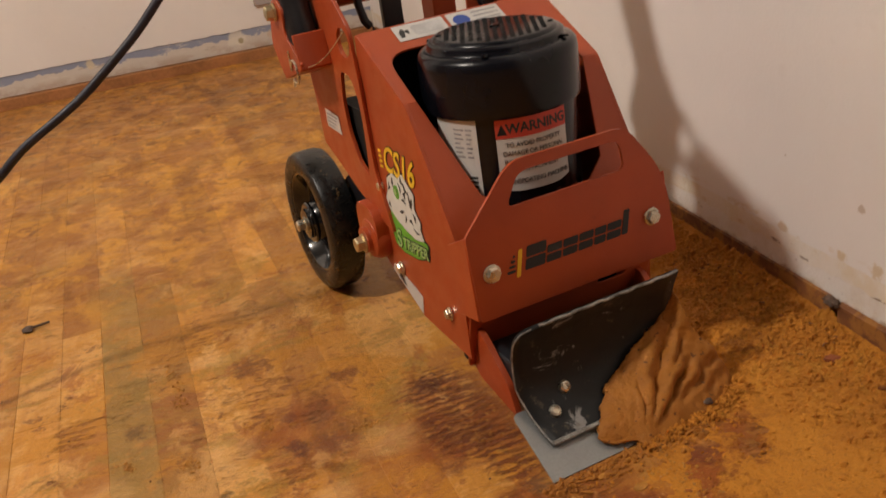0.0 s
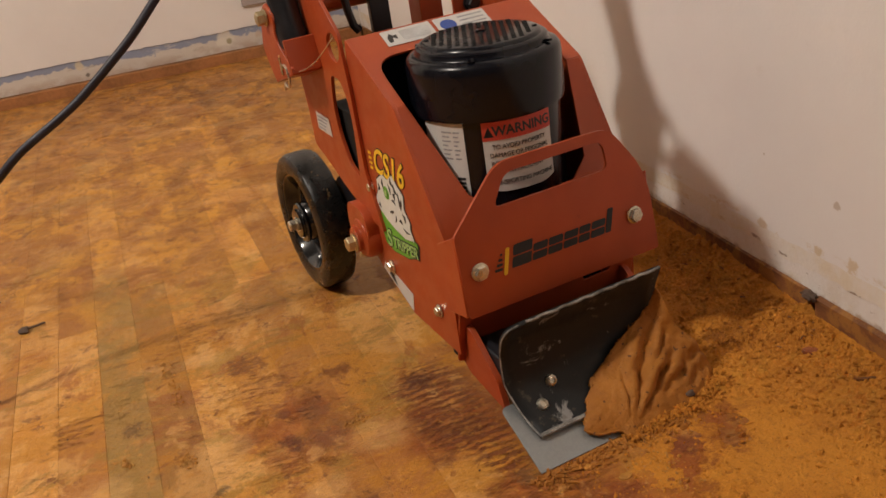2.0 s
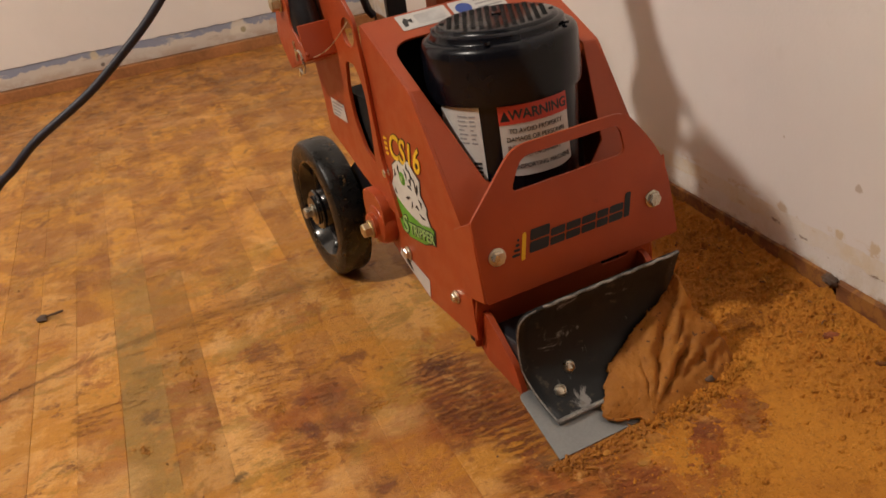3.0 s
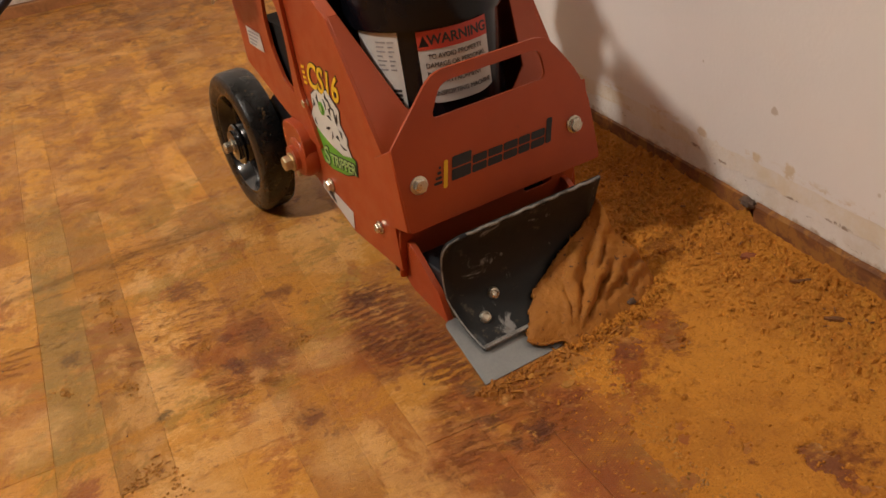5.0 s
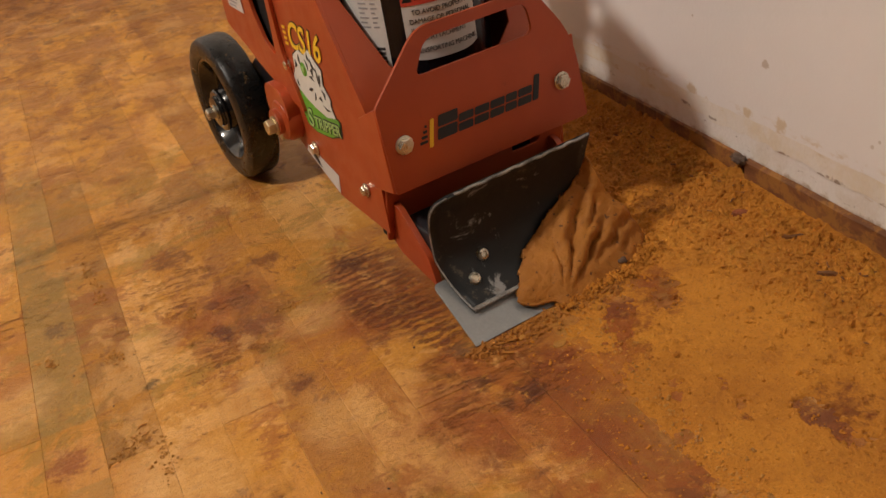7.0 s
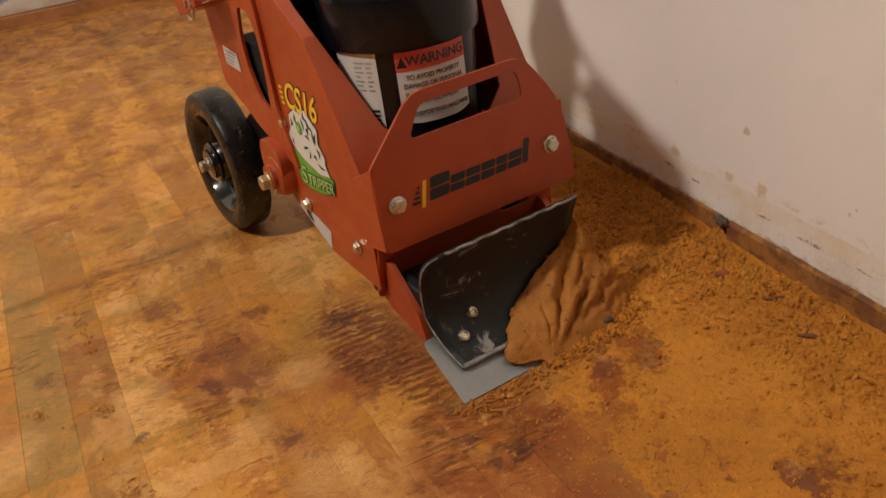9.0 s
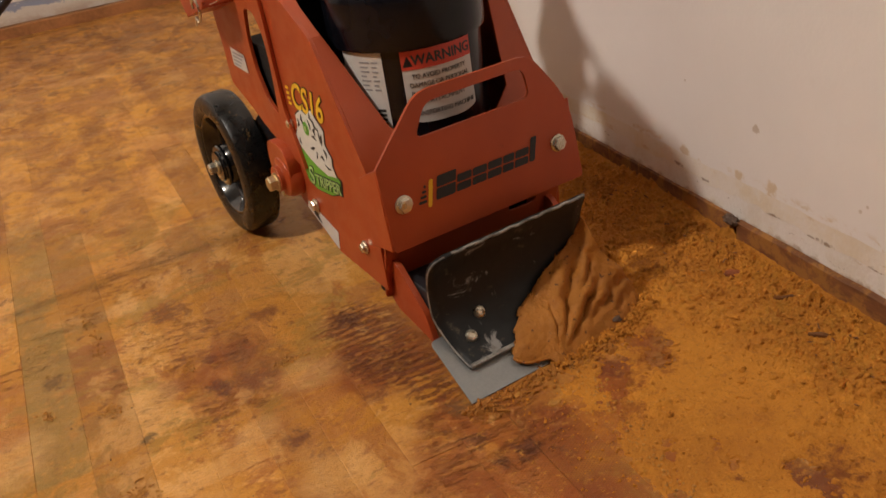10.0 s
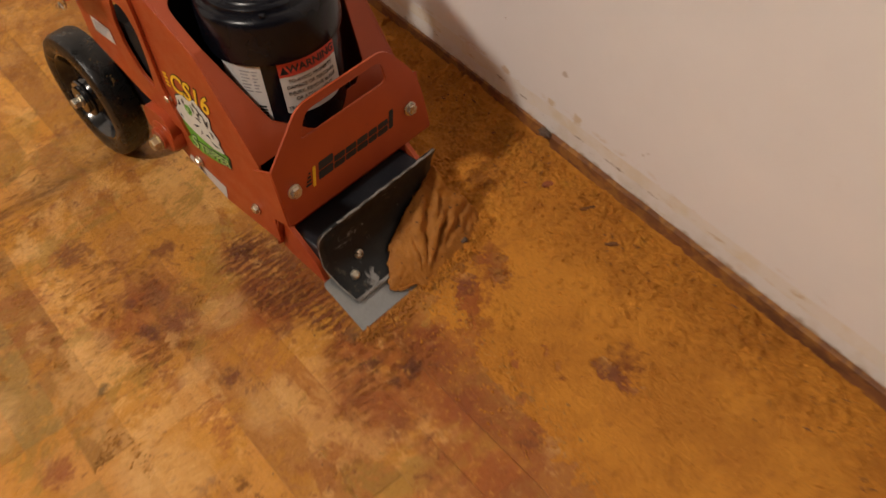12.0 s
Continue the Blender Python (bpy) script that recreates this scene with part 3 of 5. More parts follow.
floor = slab("floor", (LEFT, FRONT, -0.05), (RIGHT + 0.1, BACK + 0.1, -0.0010), SEAM, "old strip wood floor smeared with orange adhesive residue", "floor")
# ceiling out of view, added in a dim grey to weaken bounced fill
slab("ceiling", (LEFT, FRONT, CEIL), (RIGHT + 0.1, BACK + 0.1, CEIL + 0.1), CEILING, "unseen ceiling, darkened to cut its bounced light", "ceiling")
slab("wall_east", (RIGHT + 0.0016, FRONT, 0.024), (RIGHT + 0.1, BACK + 0.1, CEIL), WALL_LOW, "off-white plaster wall with scuffed unpainted foot")
slab("wall_north", (LEFT, BACK + 0.0025, 0.032), (RIGHT + 0.0025, BACK + 0.1, CEIL), WALL_BLUE, "cream wall with blue-grey band above the floor")
# added walls out of view; their darkness lowers the fill on the machine
slab("wall_west", (LEFT - 0.1, FRONT, -0.05), (LEFT, BACK + 0.1, CEIL), OUTER_WALL, "unseen west wall, dark to cut bounced light")
slab("wall_south", (LEFT, FRONT - 0.1, -0.05), (RIGHT + 0.1, FRONT, CEIL), OUTER_WALL, "unseen south wall, dark to cut bounced light")


def paint_layer(name, length, foot, wobble, place, thick, label, mat=None, top=None):
    """The painted coat above the strip where a baseboard once stood, with a torn lower edge."""
    bm = bmesh.new()
    n = int(length / 0.006)
    low, high = [], []
    for i in range(n + 1):
        s = length * i / n
        z = foot + wobble * (float(fbm(np.array([s * 9.0]), np.array([3.3]), 5)[0]) - 0.5) + wobble * 0.5 * (float(hash_noise(np.array([s * 70.0]), np.array([1.7]), 8)[0]) - 0.5)
        low.append(bm.verts.new(place(s, z)))
        high.append(bm.verts.new(place(s, top or CEIL)))
    for i in range(n):
        bm.faces.new((low[i], low[i + 1], high[i + 1], high[i]))
    got = bmesh.ops.extrude_face_region(bm, geom=bm.faces[:], use_keep_orig=True)["geom"]
    bmesh.ops.translate(bm, verts=[g for g in got if isinstance(g, bmesh.types.BMVert)], vec=thick)
    return tagged(new(name, mesh_of(name, bm, mat or WALL)), label, "wall", kind="structure")


paint_layer("wall_east_plaster", BACK - FRONT, 0.0515, 0.013, lambda s, z: (RIGHT + 0.0006, FRONT + s, z), (0.0009, 0, 0), "cream plaster coat torn off along its lower edge", WALL_CREAM, 0.16)
paint_layer("wall_east_paint", BACK - FRONT, 0.0725, 0.005, lambda s, z: (RIGHT, FRONT + s, z), (0.0006, 0, 0), "off-white paint coat with a ragged lower edge")
paint_layer("wall_north_paint", RIGHT - LEFT, 0.088, 0.007, lambda s, z: (LEFT + s, BACK, z), (0, 0.0025, 0), "cream paint coat ending above a blue-grey band")


def sole_strip(name, a, b, width, height, label, mat=None):
    """A low strip of stained wood along the foot of a wall, with a worn upper edge."""
    a, b = Vector(a), Vector(b)
    d = b - a
    side = Vector((-d.y, d.x, 0)).normalized() * width
    n = max(2, int(d.length / 0.02))
    bm = bmesh.new()
    rows = []
    for i in range(n + 1):
        p = a + d * i / n
        k = 0.0016 * (float(hash_noise(np.array([i * 0.7]), np.array([2.0]), 3)[0]) - 0.5)
        rows.append([bm.verts.new(p + side * w + Vector((0, 0, z))) for w, z in ((0, 0), (0, height - 0.003 + k), (0.12, height - 0.0006 + k), (1, height - 0.0006), (1, 0))])
    for r, q in zip(rows, rows[1:]):
        for i in range(5):
            bm.faces.new((r[i], r[(i + 1) % 5], q[(i + 1) % 5], q[i]))
    bm.faces.new(rows[0])
    bm.faces.new(rows[-1])
    return tagged(new(name, mesh_of(name, bm, mat or SOLE, 40)), label, "trim", kind="structure")


sole_strip("trim_east", (RIGHT - 0.004, 0.768, -0.004), (RIGHT - 0.004, FRONT, -0.004), 0.03, 0.0325, "brown stained wood strip at the wall foot")
sole_strip("trim_east_far", (RIGHT - 0.001, BACK - 0.02, -0.004), (RIGHT - 0.001, 0.782, -0.004), 0.03, 0.0340, "dark stained wood strip at the wall foot")
sole_strip("trim_north", (RIGHT - 0.006, BACK - 0.012, -0.004), (LEFT, BACK - 0.012, -0.004), -0.05, 0.0345, "reddish brown wood strip at the wall foot", SOLE_LIGHT)

knot = bmesh.new()
bmesh.ops.create_icosphere(knot, subdivisions=3, radius=1.0)
for v in knot.verts:
    v.co = Vector((v.co.x * 0.006, v.co.y * 0.013, v.co.z * 0.0065)) * (0.8 + 0.5 * noise.noise(v.co * 2.1)) + Vector((RIGHT - 0.005, 0.776, 0.0265))
tagged(new("plaster_lump", mesh_of("plaster_lump", knot, CHIP, 60)), "dark lump of debris at the end of the wall strip", "debris")


# ---- the floor scraper ----
YAW = 9.2
machine = thing("floor_scraper", "orange walk-behind floor scraper with black motor on bare floor", "floor scraper", pose(0.4845, 0.7805, 0.0, 0, 0, YAW))
LU, RU = -0.100, 0.110          # outer faces of the hood's side panels
BEND_V, BEND_Z, REAR_V, REAR_Z, FOOT_V, FOOT_Z = 0.105, 0.298, 0.199, 0.350, 0.038, 0.186
T = 0.003


def side_panel(u, inward):
    out = [(FOOT_V, FOOT_Z), (BEND_V, BEND_Z), (REAR_V, REAR_Z), (0.209, 0.30), (0.206, 0.215), (0.268, 0.134), (0.206, 0.097), (0.141, 0.068), (0.040, 0.064)]
    bm = bmesh.new()
    sheet(bm, rounded(out, [0.002, 0.004, 0.003, 0.01, 0.01, 0.008, 0.004, 0.004, 0.002], 3), (), lambda v, z: (u, v, z), (inward * T, 0, 0))
    return part("side_panel", bm, ORANGE, machine, bevel=0.0008)


left_panel, right_panel = side_panel(LU, 1), side_panel(RU, -1)


def slope(v0, z0, v1, z1):
    """Maps (across, along) onto a sloping face, and gives its thickness vector."""
    d = Vector((0, v1 - v0, z1 - z0))
    length = d.length
    d.normalize()
    return (lambda u, s: (u, v0 + d.y * s, z0 + d.z * s)), Vector((0, d.z, -d.y)) * T, length


MID = (LU + RU) / 2
put, thick, length = slope(BEND_V, BEND_Z, REAR_V, REAR_Z)
bm = bmesh.new()
cut = rounded([(MID - 0.092, 0), (MID - 0.091, 0.070), (MID + 0.082, 0.070), (MID + 0.087, 0)], [0, 0.026, 0.026, 0], 6)
sheet(bm, [(LU + T, 0), *cut, (RU - T, 0), (RU - T, length), (LU + T, length)], (), put, thick)
top_put = put
part("hood_top", bm, ORANGE, machine, bevel=0.0008)
put, thick, length = slope(FOOT_V, FOOT_Z, BEND_V, BEND_Z)
bm = bmesh.new()
sheet(bm, [(LU + T, 0), (RU - T, 0), (RU - T, length), (MID + 0.087, length), (MID + 0.0655, 0.034), (MID + 0.045, 0.016), (MID - 0.045, 0.016), (MID - 0.0655, 0.034), (MID - 0.092, length), (LU + T, length)], (), put, thick)
part("hood_slope", bm, ORANGE, machine, bevel=0.0008)
bm = bmesh.new()
box(bm, (LU + T, REAR_V - 0.004, REAR_Z - 0.022), (RU - T, REAR_V, REAR_Z - 0.002))
part("hood_lip", bm, ORANGE, machine, bevel=0.0008)
# added black boxes that give the hood's inside its darkness
bm = bmesh.new()
box(bm, (LU + T, 0.08, 0.085), (RU - T, 0.20, 0.105))
box(bm, (LU + T, 0.187, 0.105), (RU - T, 0.194, 0.338))
box(bm, (LU + 0.004, 0.198, 0.185), (RU - 0.004, 0.296, 0.267))
part("hood_filler", bm, VOID, machine, "black filler standing in for the dark hood interior")

# front plate with the lifting slot, leaning back a little
put, thick, length = slope(0.0, 0.0, 0.0146, 0.25)
bm = bmesh.new()
zs = 1.0 / (put(0, 1.0)[2])
outline = rounded([(-0.104, 0.123 * zs), (0.1105, 0.122 * zs), (0.1035, 0.203 * zs), (0.064, 0.256 * zs), (-0.056, 0.257 * zs), (-0.107, 0.203 * zs)], [0.003, 0.004, 0.03, 0.014, 0.014, 0.004], 5)
slot = rounded([(-0.064, 0.2175 * zs), (0.060, 0.2175 * zs), (0.056, 0.246 * zs), (-0.049, 0.246 * zs)], [0.009, 0.009, 0.010, 0.010], 6)
FRONT_V = -0.0085
sheet(bm, outline, (slot,), lambda u, s: (u, FRONT_V + put(u, s)[1], put(u, s)[2]), thick)
front_plate = part("front_plate", bm, ORANGE, machine, bevel=0.0009)


def on_front(u, z, lift=0.0):
    return Vector((u, FRONT_V + put(0, z * zs)[1] - lift, z))


for u, sgn in ((-0.107, 1), (0.1045, -1)):
    bm = bmesh.new()
    sheet(bm, [(FRONT_V + 0.0075, 0.125), (0.036, 0.118), (0.040, 0.186), (FRONT_V + 0.014, 0.203)], (), lambda v, z, u=u: (u, v, z), (sgn * T, 0, 0))
    part("flange", bm, ORANGE, machine, bevel=0.0008)
bm = bmesh.new()
sheet(bm, rounded([(-0.099, 0.050), (0.107, 0.050), (0.107, 0.124), (-0.099, 0.124)], 0.006, 3), (rounded([(0.044, 0.094), (0.078, 0.094), (0.078, 0.118), (0.044, 0.118)], 0.006, 4),), lambda u, z: (u, 0.040 - (z - 0.084) * 0.30, z), (0, 0.003, 0))
part("front_crossplate", bm, ORANGE, machine, bevel=0.0008)
for u in (-0.0875, 0.0838):
    hexbolt(machine, on_front(u, 0.165, 0.0002), (0, -1, 0.06), 0.0070, ZINC, label="zinc-plated hex bolt")

# the maker's mark as plain slanted blocks
def block(u0, u1, z0, z1, name, mat, shear=0.22, lift=0.0003):
    pts = [(u0 + (z0 - 0.156) * shear, z0), (u1 + (z0 - 0.156) * shear, z0), (u1 + (z1 - 0.156) * shear, z1), (u0 + (z1 - 0.156) * shear, z1)]
    return patch(rounded(pts, 0.0015, 2), lambda u, z: on_front(u, z, lift), (0, -0.0003, 0), name, mat, front_plate)


def mark_block(u0, u1, z0, z1):
    """One bold slanted block of the mark, split by a slit."""
    mid = (z0 + z1) / 2
    block(u0, u1, z0, mid - 0.0007, "mark", NAVY)
    block(u0, u1, mid + 0.0007, z1, "mark", NAVY)


x0 = -0.055
for width, tall in ((0.0205, 0.0215), (0.0155, 0.0155), (0.0155, 0.0155), (0.0155, 0.0155), (0.0125, 0.0155), (0.0155, 0.0155)):
    mark_block(x0, x0 + width, 0.157, 0.157 + tall)
    x0 += width + 0.0015
block(x0, x0 + 0.0065, 0.157, 0.180, "mark", NAVY)
block(-0.0635, -0.0595, 0.153, 0.178, "mark", YELLOW)
for i in range(4):
    block(-0.073 + 0.002 * i, -0.0645, 0.1585 + 0.0045 * i, 0.161 + 0.0045 * i, "mark", NAVY, 0.1)

# ---- motor ----
MC = Vector((-0.0015, 0.104, 0))
motor = part("motor", lathe(bmesh.new(), [(0.064, 0.095), (0.0685, 0.10), (0.0690, 0.29)], Matrix.Translation(MC), 64), BLACK, machine, "black enamelled electric motor")
cover = part("fan_cover", lathe(bmesh.new(), [(0.0695, 0.2835), (0.0730, 0.2820), (0.0738, 0.2860), (0.0738, 0.3235), (0.0730, 0.3295), (0.0705, 0.3330), (0.0665, 0.3347), (0.0640, 0.3352), (0.0630, 0.3366), (0.0622, 0.3402), (0.0600, 0.3420), (0.0575, 0.3424), (0.0560, 0.3446), (0.0535, 0.3456), (0.030, 0.3460), (0.0, 0.3460)], Matrix.Translation(MC), 72), BLACK, machine, "black pressed-steel fan cover")
# perforations as black discs on the cover, hole darkness put into colour
bm = bmesh.new()
for i in range(-7, 8):
    for j in range(-7, 8):
        a, b = i * 0.0082 + (j % 2) * 0.0041, j * 0.0078
        if math.hypot(a, b) < 0.0515:
            lathe(bm, [(0.0024, 0.3440), (0.0024, 0.3464)], Matrix.Translation(MC) @ pose(a, b, 0, 0, 0, 22), 8)
tagged(part("perforation", bm, VOID, cover, "black discs standing in for the cover's dark holes"), kind="stuff")
for ang in (-128, -52, 38, 128):
    a = radians(ang)
    p = MC + Vector((0.0662 * math.cos(a), 0.0662 * math.sin(a), 0.3342))
    hexbolt(cover, p, (0, 0, 1), 0.0036, BLACK, "cover_screw", washer=False)
bm = bmesh.new()
lathe(bm, [(0.0045, 0.3455), (0.0045, 0.3477), (0.0015, 0.3481)], Matrix.Translation(MC + Vector((0.004, 0.006, 0))), 12)
part("centre_plug", bm, BLACK, cover)


def wrap(ang, z, r=0.0694):
    a = radians(ang)
    return MC + Vector((r * math.sin(a), -r * math.cos(a), z))


def curved_label(a0, a1, z0, z1, mat, name, parent, r=0.0693, corner=0.0, label=""):
    """A thin label bent round the motor; corner rounds its lower edge."""
    bm = bmesh.new()
    n = 18
    rows = []
    for i in range(n + 1):
        a = a0 + (a1 - a0) * i / n
        e = max(0.0, abs(2 * i / n - 1) - 0.45) / 0.55
        low = z0 + corner * e * e
        rows.append([bm.verts.new(wrap(a, z, rr)) for z, rr in ((low, r), (z1, r), (z1, r + 0.0003), (low, r + 0.0003))])
    for p, q in zip(rows, rows[1:]):
        for k in range(4):
            bm.faces.new((p[k], p[(k + 1) % 4], q[(k + 1) % 4], q[k]))
    bm.faces.new(rows[0])
    bm.faces.new(rows[-1])
    return part(name, bm, mat, parent, label, smooth=40)


def bent(a_mid, z_mid, r, sx=1.0):
    return lambda c: wrap(a_mid + math.degrees(c.x * sx / r), z_mid + c.y, r + c.z)


curved_label(-36.5, 21, 0.213, 0.2800, PAPER, "warning_label", motor, corner=0.004, label="white warning label with a red band")
curved_label(-36.5, 21, 0.2630, 0.2803, RED, "red_band", motor, r=0.06965)
letters("WARNING", 0.0125, None, INK, "heading", motor, bend=bent(-4.5, 0.2712, 0.0701, 0.98), bold=0.0003)
tri = bmesh.new()
vs = [tri.verts.new(wrap(a, z, 0.0701)) for a, z in ((-35.5, 0.2662), (-28, 0.2662), (-31.7, 0.2762))]
tri.faces.new(vs)
bmesh.ops.solidify(tri, geom=tri.faces[:], thickness=0.0002)
part("warning_triangle", tri, INK, motor, smooth=None)
for i, line in enumerate(("TO AVOID PROPERTY", "DAMAGE OR PERSONAL", "INJURY, REMOVE BLADE", "OR ATTACHMENT", "TRANSPORTING MACHINE")):
    letters(line, 0.0062, None, INK, "text_line", motor, bend=bent(-8, 0.2565 - 0.0078 * i - (0.003 if i == 4 else 0), 0.0698, 0.88))
curved_label(-89, -50.5, 0.200, 0.2815, PAPER, "rating_label", motor, label="white rating plate with small grey print")
for i in range(7):
    w = (9, 7, 8, 5, 8, 6, 8)[i]
    curved_label(-70, -70 + w, 0.2715 - i * 0.0042, 0.2730 - i * 0.0042, GREY_INK, "print_line", motor, r=0.0697)
    curved_label(-59.5, -59.5 + w * 0.6, 0.2715 - i * 0.0042, 0.2730 - i * 0.0042, GREY_INK, "print_line", motor, r=0.0697)
for i in range(5):
    curved_label(-60, -53.5, 0.2095 + i * 0.0042, 0.2120 + i * 0.0042, INK, "print_bar", motor, r=0.0697)

# ---- hood decals ----
def on_top(u, s, lift=0.0004):
    x, y, z = top_put(u, s)
    return Vector((x, y - lift * 0.48, z + lift * 0.88))


label_a = patch(rounded([(-0.064, 0.081), (-0.009, 0.081), (-0.009, 0.104), (-0.064, 0.104)], 0.001, 2), on_top, (0, -0.0001, 0.0003), "hood_label", PAPER, machine, "white label with grey pictogram")
patch([(-0.060, 0.086), (-0.056, 0.086), (-0.054, 0.093), (-0.050, 0.089), (-0.049, 0.096), (-0.053, 0.095), (-0.056, 0.099), (-0.060, 0.093)], lambda u, s: on_top(u, s, 0.0008), (0, 0, 0.0002), "pictogram", INK, label_a)
patch(rounded([(-0.044, 0.085), (-0.014, 0.085), (-0.012, 0.100), (-0.046, 0.100)], 0.004), lambda u, s: on_top(u, s, 0.0008), (0, 0, 0.0002), "pictogram", plain("pale_grey_print", (0.50, 0.50, 0.50), 0.5, vary=0.2, size=200), label_a)
label_b = patch(rounded([(-0.005, 0.081), (0.054, 0.081), (0.054, 0.104), (-0.005, 0.104)], 0.001, 2), on_top, (0, -0.0001, 0.0003), "hood_label", PAPER, machine, "white label with a blue disc")
patch(circle(0.008, 0.0915, 0.009, 0.008), lambda u, s: on_top(u, s, 0.0008), (0, 0, 0.0002), "pictogram", DECAL_BLUE, label_b)
for i in range(3):
    patch([(0.022, 0.086 + i * 0.006), (0.050, 0.086 + i * 0.006), (0.050, 0.0878 + i * 0.006), (0.022, 0.0878 + i * 0.006)], lambda u, s: on_top(u, s, 0.0008), (0, 0, 0.0002), "print_bar", GREY_INK, label_b)


def on_side(v, z, lift=0.0004):
    return Vector((LU - lift, v, z))


def decal(pts, mat, name, lift, r=0.002, parent=None):
    return patch(rounded(pts, r, 3), lambda v, z: on_side(v, z, lift), (-0.0003, 0, 0), name, mat, parent or left_panel)


for size, mat, lift in ((0.0315, INK, 0.0003), (0.0315, YELLOW, 0.0008)):
    p = on_side(0.1415, 0.2295, lift)
    right, up = Vector((0, -1.04, -0.04)), Vector((0, -0.36, 1.22))
    m = Matrix(((right.x, up.x, -1, p.x), (right.y, up.y, 0, p.y), (right.z, up.z, 0, p.z), (0, 0, 0, 1)))
    letters("CS16", size, m, mat, "model_number", left_panel, 0.0002 if mat is YELLOW else 0.0001, bold=0.0005 if mat is YELLOW else 0.0015)
for i in range(4):
    decal([(0.1885, 0.2385 - i * 0.0055), (0.181, 0.2385 - i * 0.0055), (0.182, 0.2355 - i * 0.0055), (0.1895, 0.2355 - i * 0.0055)], YELLOW, "decal_stripe", 0.0006, 0.0008)
white = [(0.178, 0.210), (0.162, 0.219), (0.150, 0.216), (0.137, 0.2245), (0.127, 0.216), (0.1155, 0.208), (0.1195, 0.193), (0.109, 0.181), (0.112, 0.174), (0.106, 0.162), (0.127, 0.158), (0.150, 0.162), (0.168, 0.168), (0.182, 0.175), (0.1885, 0.1855), (0.180, 0.196)]
green = [(0.181, 0.1745), (0.186, 0.153), (0.180, 0.137), (0.162, 0.1335), (0.128, 0.137), (0.103, 0.146), (0.0995, 0.161), (0.106, 0.163), (0.127, 0.159), (0.150, 0.163), (0.168, 0.1675)]
for pts, mat, wide in ((white, DECAL_WHITE, 1.05), (green, GREEN, 1.06)):
    mid_v, mid_z = sum(v for v, z in pts) / len(pts), sum(z for v, z in pts) / len(pts)
    decal([(mid_v + (v - mid_v) * wide, mid_z + (z - mid_z) * wide) for v, z in pts], INK, "decal_outline", 0.0003, 0.002)
    decal(pts, mat, "decal_patch", 0.0008, 0.002)
decal(circle(0.157, 0.2005, 0.0065, 0.0072, 12), GREEN, "decal_patch", 0.0013, 0.001)
decal(circle(0.1575, 0.2005, 0.0030, 0.0034, 10), GREEN_PALE, "decal_patch", 0.0018, 0.001)
for word, size, v, z in (("S", 0.0270, 0.1680, 0.1460), ("TRIPPER", 0.0165, 0.1300, 0.1475)):
    for mat, lift, bold in ((INK, 0.0013, 0.0012), (GREEN_PALE, 0.0018, 0.0002)):
        p = on_side(v, z, lift)
        m = Matrix(((0, 0, -1, p.x), (-0.99, -0.12, 0, p.y), (0.10, 1.05, 0, p.z), (0, 0, 0, 1)))
        letters(word, size, m, mat, "decal_word", left_panel, 0.0002, bold=bold)
# loose dark strokes over the white patch
rng = random.Random(5)
for va, za, vb, zb in ((0.1622, 0.215, 0.1624, 0.203), (0.1406, 0.2216, 0.1362, 0.2117), (0.1363, 0.216, 0.1276, 0.205), (0.1277, 0.209, 0.1272, 0.192), (0.1206, 0.204, 0.1257, 0.190), (0.1617, 0.2046, 0.1532, 0.194),
                       (0.1473, 0.1956, 0.1364, 0.1927), (0.156, 0.180, 0.1435, 0.184), (0.141, 0.181, 0.1454, 0.171), (0.1788, 0.1855, 0.1768, 0.178), (0.1243, 0.188, 0.1197, 0.178), (0.1353, 0.176, 0.1267, 0.174), (0.1736, 0.2075, 0.1772, 0.1975), (0.128, 0.171, 0.1124, 0.1686), (0.149, 0.213, 0.146, 0.201), (0.134, 0.207, 0.137, 0.197)):
    a, b = Vector((va, za)), Vector((vb, zb))
    w = Vector((a.y - b.y, b.x - a.x)).normalized() * rng.uniform(0.0013, 0.0024)
    bow = w * rng.uniform(-1.8, 1.8)
    c = (a + b) / 2
    decal([tuple(a), tuple(c - w + bow), tuple(b), tuple(c + w + bow)], INK, "decal_stroke", 0.0013, 0.001)
decal([(0.199, 0.1075), (0.134, 0.0925), (0.140, 0.0705), (0.2045, 0.0985)], PAPER, "warning_label", 0.0003, 0.001)
decal([(0.192, 0.1025), (0.180, 0.0995), (0.173, 0.0890), (0.181, 0.0915), (0.188, 0.0955)], INK, "pictogram", 0.0008, 0.0005)
for v, z, r in ((0.197, 0.196, 0.005), (0.179, 0.109, 0.006), (0.072, 0.100, 0.0055)):
    hexbolt(machine, (LU - 0.0002, v, z), (-1, 0, 0), r, ZINC, label="small zinc bolt")
    hexbolt(machine, (RU + 0.0002, v, z), (1, 0, 0), r, ZINC, label="small zinc bolt")

